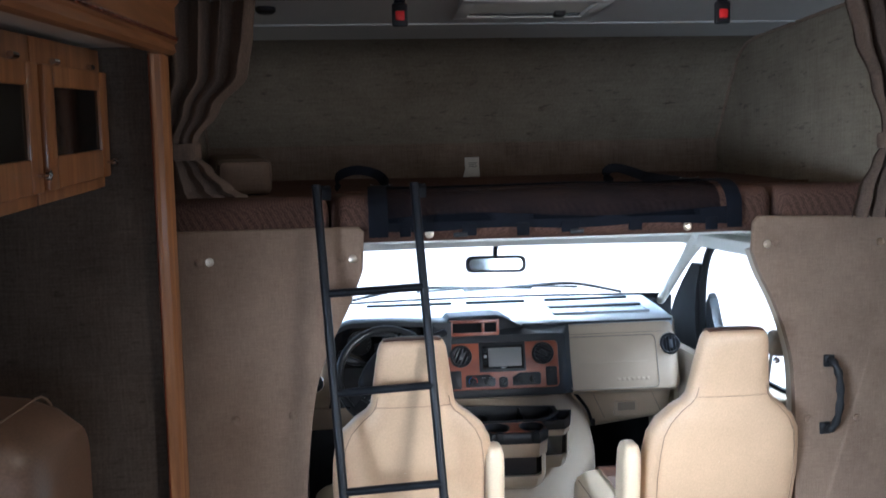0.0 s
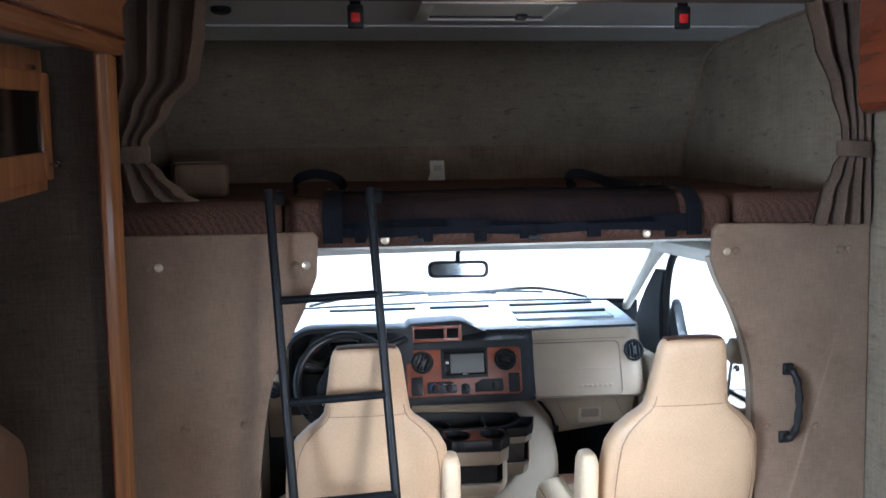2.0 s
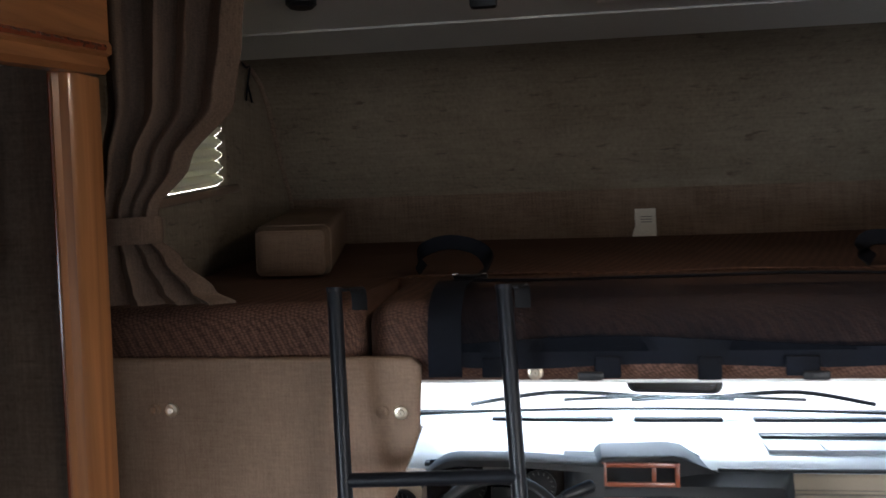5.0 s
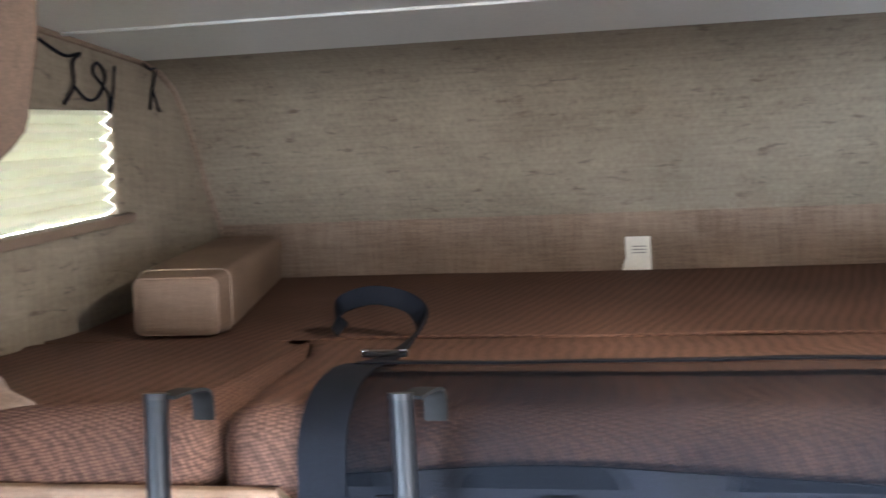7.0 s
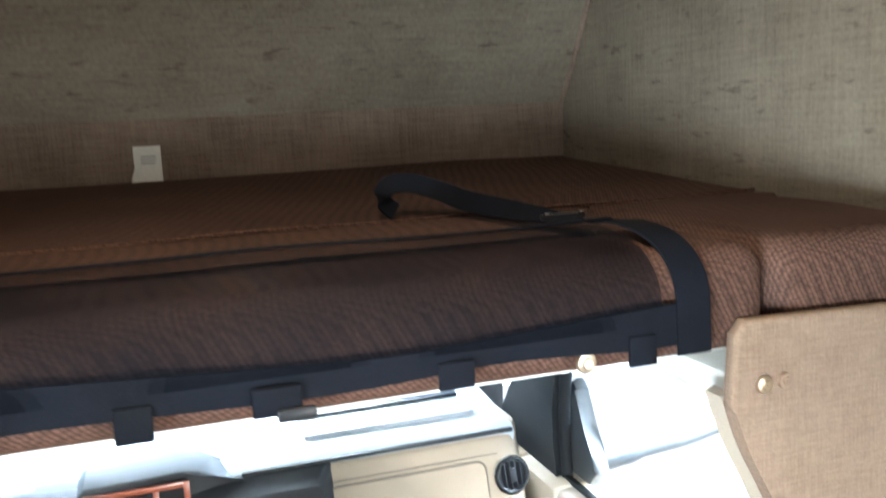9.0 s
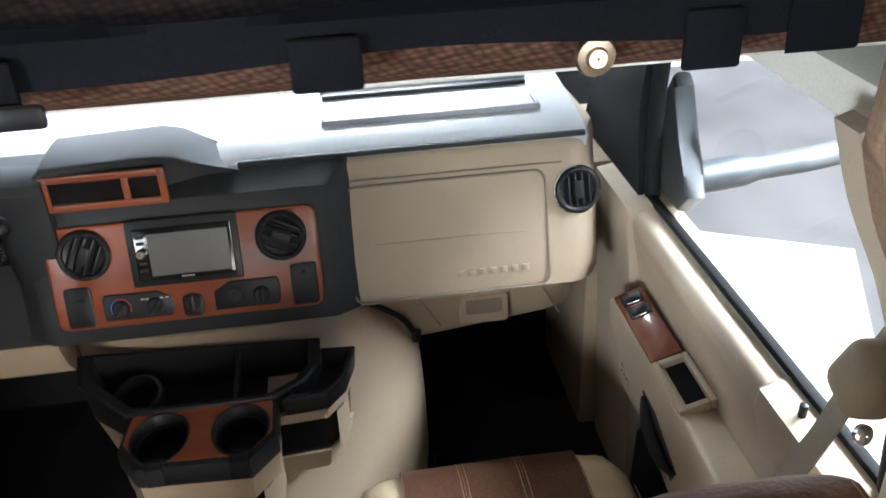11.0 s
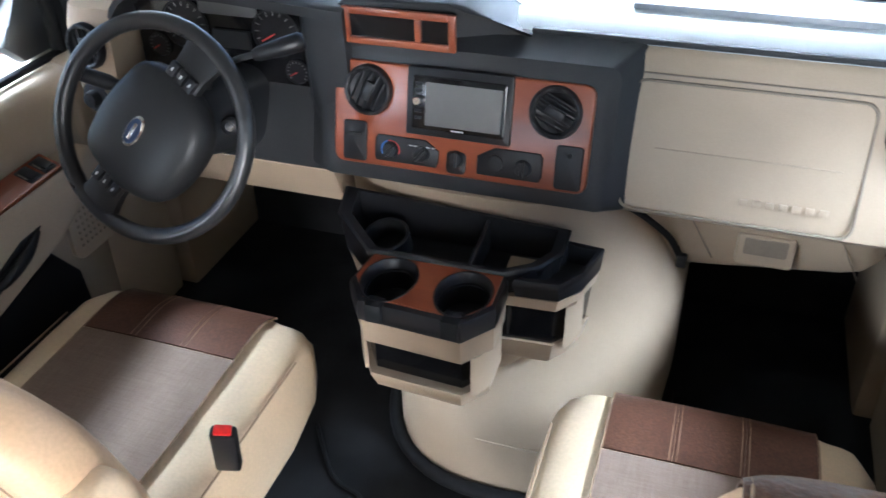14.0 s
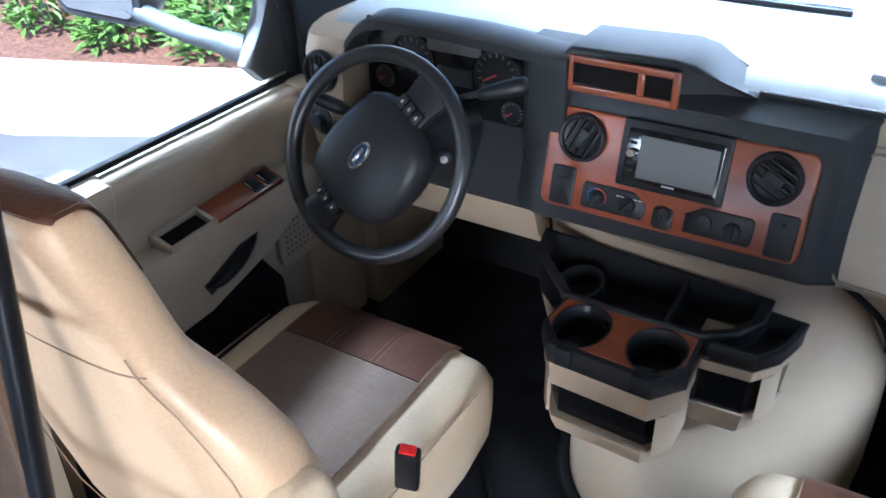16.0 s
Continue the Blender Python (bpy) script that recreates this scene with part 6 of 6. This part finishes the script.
def cab_door(s, label):
    name = "door_1" if s < 0 else "door_2"
    d = tagged(new(name), label, "door", kind="structure")
    d.location = (s * 0.9, 3.1, 0.0)

    def b(x0, x1, *rest, **k):
        return a_box(min(s * x0, s * x1), max(s * x0, s * x1), *rest, **k)

    def flip(pts):
        return [(s * x, z) for x, z in (pts if s > 0 else pts[::-1])]
    part("panel", a_prism(flip([(0.98, -0.02), (0.905, -0.02), (0.9, 0.2), (0.893, 0.42), (0.893, 0.6), (0.874, 0.69), (0.872, 0.715), (0.882, 0.732), (0.912, 0.738), (0.93, 0.725), (0.98, 0.72)]), "y", 2.62, 3.46, 0.006), PEBBLE_DOOR, d, "beige moulded door panel", 50)
    part("ledge_front", a_prism(flip([(0.98, -0.02), (0.9, -0.02), (0.89, 0.42), (0.872, 0.62), (0.86, 0.7), (0.866, 0.735), (0.925, 0.745), (0.98, 0.74)]), "y", 3.4, 3.64, 0.014), PEBBLE_DOOR, d, "raised front end of the door ledge", 50)
    part("ledge_rear", a_prism(flip([(0.98, 0.6), (0.885, 0.62), (0.862, 0.7), (0.866, 0.735), (0.915, 0.742), (0.98, 0.74)]), "y", 2.62, 2.86, 0.014), PEBBLE_DOOR, d, "", 50)
    part("armrest", a_prism([(2.66, 0.36), (2.66, 0.535), (2.8, 0.553), (3.36, 0.572), (3.385, 0.55), (3.37, 0.5), (3.2, 0.42), (3.0, 0.37)], "x", s * 0.826, s * 0.9, 0.012, 3), PEBBLE_DOOR, d, "beige armrest shelf", 50)
    tilt = pose(s * 0.856, 3.245 if s > 0 else 3.16, 0.577, 2, -s * 20, 0)
    pl = part("switch_plate", a_box(-0.03, 0.03, -0.105, 0.105, -0.012, 0.006, 0.003, m=tilt), CHERRY_DOOR, d, "cherry wood switch plate")
    for yy in (0.078, 0.036):
        part("switch_well", a_box(-0.022, 0.022, yy - 0.017, yy + 0.017, 0.0055, 0.0075, 0.002, m=tilt), BLACKPLASTIC, pl)
        part("window_switch", a_box(-0.017, 0.017, yy - 0.011, yy + 0.011, 0.007, 0.013, 0.003, m=tilt), BLACKPLASTIC, pl, "black window switch")
        # thin chrome strip drawn in as the highlight at each switch well
        part("switch_glint", a_box(-0.013, 0.01, yy - 0.016, yy - 0.0135, 0.0075, 0.009, m=tilt), CHROME, pl)
    grab = pose(s * 0.86, 3.07 if s > 0 else 2.99, 0.572, 2, -s * 16, 0)
    rim = fresh()
    for a in ((-0.034, -0.022, -0.066, 0.066), (0.022, 0.034, -0.066, 0.066), (-0.022, 0.022, -0.066, -0.054), (-0.022, 0.022, 0.054, 0.066)):
        box(rim, *a, -0.014, 0.007, 0.003, m=grab)
    part("pull_rim", rim, PEBBLE_DOOR, d)
    # beige pocket gets a black floor, its deep shade put into the colour
    part("pull_pocket", a_box(-0.022, 0.022, -0.054, 0.054, -0.014, -0.006, m=grab), CARPET, d, "pull pocket floor coloured black for its shade")
    part("latch_cup", a_prism([(2.985, 0.445), (3.0, 0.415), (3.12, 0.45), (3.16, 0.49), (3.1, 0.488)], "x", s * 0.8225, s * 0.835, 0.003), CHARCOAL, d)
    part("latch_handle", a_tube(bow([(s * 0.824, 2.995, 0.435), (s * 0.812, 3.03, 0.445), (s * 0.81, 3.09, 0.465), (s * 0.822, 3.145, 0.485)], 6), [0.006 + 0.007 * math.sin(math.pi * i / 18) for i in range(19)], 8), BLACKPLASTIC, d, "black latch handle", 60)
    part("map_pocket", a_prism([(2.64, 0.04), (2.64, 0.3), (3.0, 0.35), (3.2, 0.385), (3.26, 0.3), (3.28, 0.04)], "x", s * 0.86, s * 0.9, 0.008), BLACKPLASTIC, d, "black map pocket")
    part("speaker_grille", a_prism(rounded(3.28, 3.44, 0.3, 0.5, 0.03), "x", s * 0.88, s * 0.895, 0.003), PEBBLE_DOOR, d)
    # dark squares put the shade of holes on the solid grille
    bm = fresh()
    for i in range(8):
        for j in range(8):
            y, z = 3.305 + i * 0.0155, 0.335 + j * 0.0165
            box(bm, s * 0.8795 - 0.0008, s * 0.8795 + 0.0008, y - 0.003, y + 0.003, z - 0.003, z + 0.003)
    tagged(part("grille_holes", bm, PEBBLE_SEAM_SHADE, d, "", 0), kind="stuff")
    # window: black frame, glass
    part("belt_seal", b(0.915, 0.932, 2.62, 3.46, 0.738, 0.752, bevel=0.003), RUBBER, d, "black belt seal")
    fr = fresh()
    tube(fr, bow([(s * 0.928, 3.45, 0.745), (s * 0.918, 3.44, 0.86), (s * 0.888, 3.36, 1.06), (s * 0.86, 3.22, 1.21), (s * 0.85, 3.05, 1.25), (s * 0.85, 2.7, 1.255), (s * 0.88, 2.64, 1.2), (s * 0.925, 2.63, 0.745)], 6), 0.016, 8)
    part("window_frame", fr, SATINBLACK, d, "black window frame", 60)
    part("sail_cover", slab(fresh(), [[(s * (0.902 - 0.05 * q), y0 + (y1 - y0) * u, 0.742 + 0.4 * q) for u in (0, 0.35, 0.7, 1)] for q, y0, y1 in ((0, 3.46, 3.86), (0.25, 3.452, 3.78), (0.5, 3.425, 3.68), (0.75, 3.38, 3.55), (1, 3.31, 3.4))], 0.03, (s, 0, 0)), SATINBLACK, d, "black mirror sail cover", 60)
    part("pane", slab(fresh(), [[(s * (0.924 - 0.065 * max(0, (z - 0.74) / 0.51) ** 1.4), y, z) for z in np.linspace(0.735, 1.25, 5)] for y in np.linspace(2.63, 3.46, 5)], 0.004, (s, 0, 0)), GLASS, d, smooth=80).visible_shadow = False
    part("door_top", a_prism([(2.6, 1.25), (3.24, 1.25), (3.24, 1.33), (2.6, 1.33)], "x", s * 0.84, s * 0.98), HEADLINER, d)
    part("lock_post", lathe(fresh(), [(0.006, 0), (0.006, 0.02), (0.001, 0.022)], pose(s * 0.893, 2.78, 0.738), 10), BLACKPLASTIC, d)
    return d


cab_door(-1, "beige cab door with a wood switch plate and large window")
cab_door(1, "beige cab door with a wood switch plate and large window")

for s in (-1, 1):
    m_ = thing("door_mirror", "black door mirror on a long arm outside the cab", "mirror", (s * 1.0, 3.45, 0.8), "door mirrors")
    part("mount", a_prism([(3.32, 0.795), (3.37, 0.745), (3.56, 0.745), (3.52, 0.9), (3.45, 1.0), (3.425, 0.98), (3.4, 0.88), (3.35, 0.83)], "x", s * 0.945, s * 0.985, 0.012), MIRRORGREY, m_)
    part("arm", a_tube(bow([(s * 0.97, 3.42, 0.785), (s * 1.1, 3.43, 0.79), (s * 1.28, 3.44, 0.8), (s * 1.46, 3.45, 0.83)], 5), [0.034] * 6 + [0.026] * 10, 10), MIRRORGREY, m_, "grey plastic mirror arm", 60)
    sh = [[(s * 1.56 + u * k, y, 0.95 + v * k) for u, v in rounded(-0.165, 0.165, -0.165, 0.165, 0.05, 5)] for y, k in ((3.43, 1.0), (3.46, 1.02), (3.53, 0.9), (3.57, 0.6))]
    hd = part("mirror_head", loft(fresh(), sh), BLACKPLASTIC, m_, "black mirror housing", 60)
    part("mirror_glass", a_prism([(s * 1.56 + u, 0.95 + v) for u, v in rounded(-0.145, 0.145, -0.145, 0.145, 0.04, 5)], "y", 3.424, 3.43), MIRROR, hd)

# loose cable on the cab floor
single("floor_cable", a_tube(bow([(-0.3, 3.25, -0.012), (-0.2, 3.12, -0.012), (-0.12, 3.08, -0.012), (-0.14, 2.98, -0.012), (-0.2, 2.85, -0.012), (-0.18, 2.7, -0.012)], 8), 0.005, 6), RUBBER, "thin black cable lying on the cab floor", "cable", smooth=60)

# ---- outside ----
GZ = -0.78


def near(pts):
    """Draws a plan of the planted corner a little closer to the van."""
    return [(0.23 + (x - 0.23) * 0.87, 2 + (y - 2) * 0.87) for x, y in pts]


structure("ground", a_box(-400, 400, -400, 400, GZ - 0.3, GZ), ASPHALT, "grey asphalt lot reaching the horizon", "ground")
structure("pavement", a_prism(near([(-12, 3.6), (-5.3, 5.3), (-3.6, 6.2), (-3.1, 7.2), (-3.2, 9.0), (-5.5, 12), (-12, 12)]), "z", GZ - 0.02, GZ + 0.012), CONCRETE, "pale concrete gutter round the planting bed", "pavement")
structure("drive", a_box(-40, 40, 8.6, 80, GZ - 0.02, GZ + 0.008), CONCRETE, "wide pale concrete drive ahead of the van", "pavement")
structure("walkway", a_prism([(1.0, 3.2), (2.2, 4.0), (2.9, 5.5), (1.9, 6.0), (1.0, 5.2)], "z", GZ - 0.02, GZ + 0.01), CONCRETE, "pale concrete patch beside the van", "pavement")
BED = near([(-9, 5.2), (-5.86, 6.39), (-4.8, 6.8), (-4.4, 7.05), (-4.15, 7.5), (-4.1, 8.5), (-6, 11), (-12, 11)])
structure("planting_bed", a_prism(BED, "z", GZ - 0.02, GZ + 0.1, 0.03), MULCH, "red-brown bark mulch bed", "planting bed")
structure("kerb", ribbon(fresh(), bow([(x + 0.06, y - 0.1, GZ + 0.04) for x, y in BED[:6]], 8), 0.16, 0.16, (0, 0, 1)), CONCRETE, "rounded pale concrete kerb round the bed", "kerb", 60)


def bush(x, y, h, r, seed, material, label):
    rnd = random.Random(seed)
    th = thing("bush", label, "bush", (x, y, GZ + 0.08), "bed shrubs")
    bm = fresh()
    for k in range(7):
        a = rnd.uniform(0, 6.28)
        tube(bm, bow([(x, y, GZ + 0.05), (x + 0.3 * r * math.cos(a), y + 0.3 * r * math.sin(a), GZ + h * 0.5), (x + r * 0.7 * math.cos(a), y + r * 0.7 * math.sin(a), GZ + h * rnd.uniform(0.7, 0.95))], 3), 0.008, 5)
    part("stems", bm, WOODSTEM, th)
    bm = fresh()
    for k in range(420):
        a, e = rnd.uniform(0, 6.28), rnd.uniform(-0.1, 1.0)
        q = r * (0.55 + 0.5 * rnd.random()) * math.sqrt(max(0.05, 1 - max(0, e) ** 2 * 0.8))
        c = Vector((x + q * math.cos(a), y + q * math.sin(a), GZ + 0.12 + h * (0.1 + 0.8 * max(0, e) * rnd.uniform(0.7, 1.1))))
        d = Vector((math.cos(a + rnd.uniform(-1, 1)), math.sin(a + rnd.uniform(-1, 1)), rnd.uniform(-0.4, 0.8))).normalized()
        s = d.cross(Vector((0, 0, 1))).normalized()
        L, w = rnd.uniform(0.08, 0.15), rnd.uniform(0.018, 0.032)
        n = s.cross(d).normalized()
        v = [bm.verts.new(c), bm.verts.new(c + d * L * 0.5 + s * w + n * 0.01), bm.verts.new(c + d * L - n * 0.01), bm.verts.new(c + d * L * 0.5 - s * w + n * 0.01)]
        bm.faces.new(v)
    part("leaves", bm, material, th, "dense broad green leaves", 0)
    return th


for k, (x, y, h, r) in enumerate(((-4.7, 7.6, 0.5, 0.4), (-5.4, 7.5, 0.45, 0.35), (-5.2, 8.5, 0.65, 0.5), (-6.5, 7.6, 0.5, 0.4), (-6.3, 8.8, 0.8, 0.6), (-7.6, 8.2, 0.7, 0.5), (-7.4, 9.6, 0.9, 0.7), (-4.8, 9.3, 0.8, 0.5), (-8.8, 8.8, 0.8, 0.6), (-8.6, 7.2, 0.5, 0.4), (-5.0, 7.15, 0.4, 0.34), (-6.0, 6.95, 0.36, 0.3), (-4.55, 8.3, 0.5, 0.42), (-7.0, 7.0, 0.4, 0.34))):
    x, y = near([(x, y)])[0]
    bush(x, y, h, r, 40 + k, LEAF if k % 3 else LEAFDARK, "low leafy green shrub in the mulch bed")
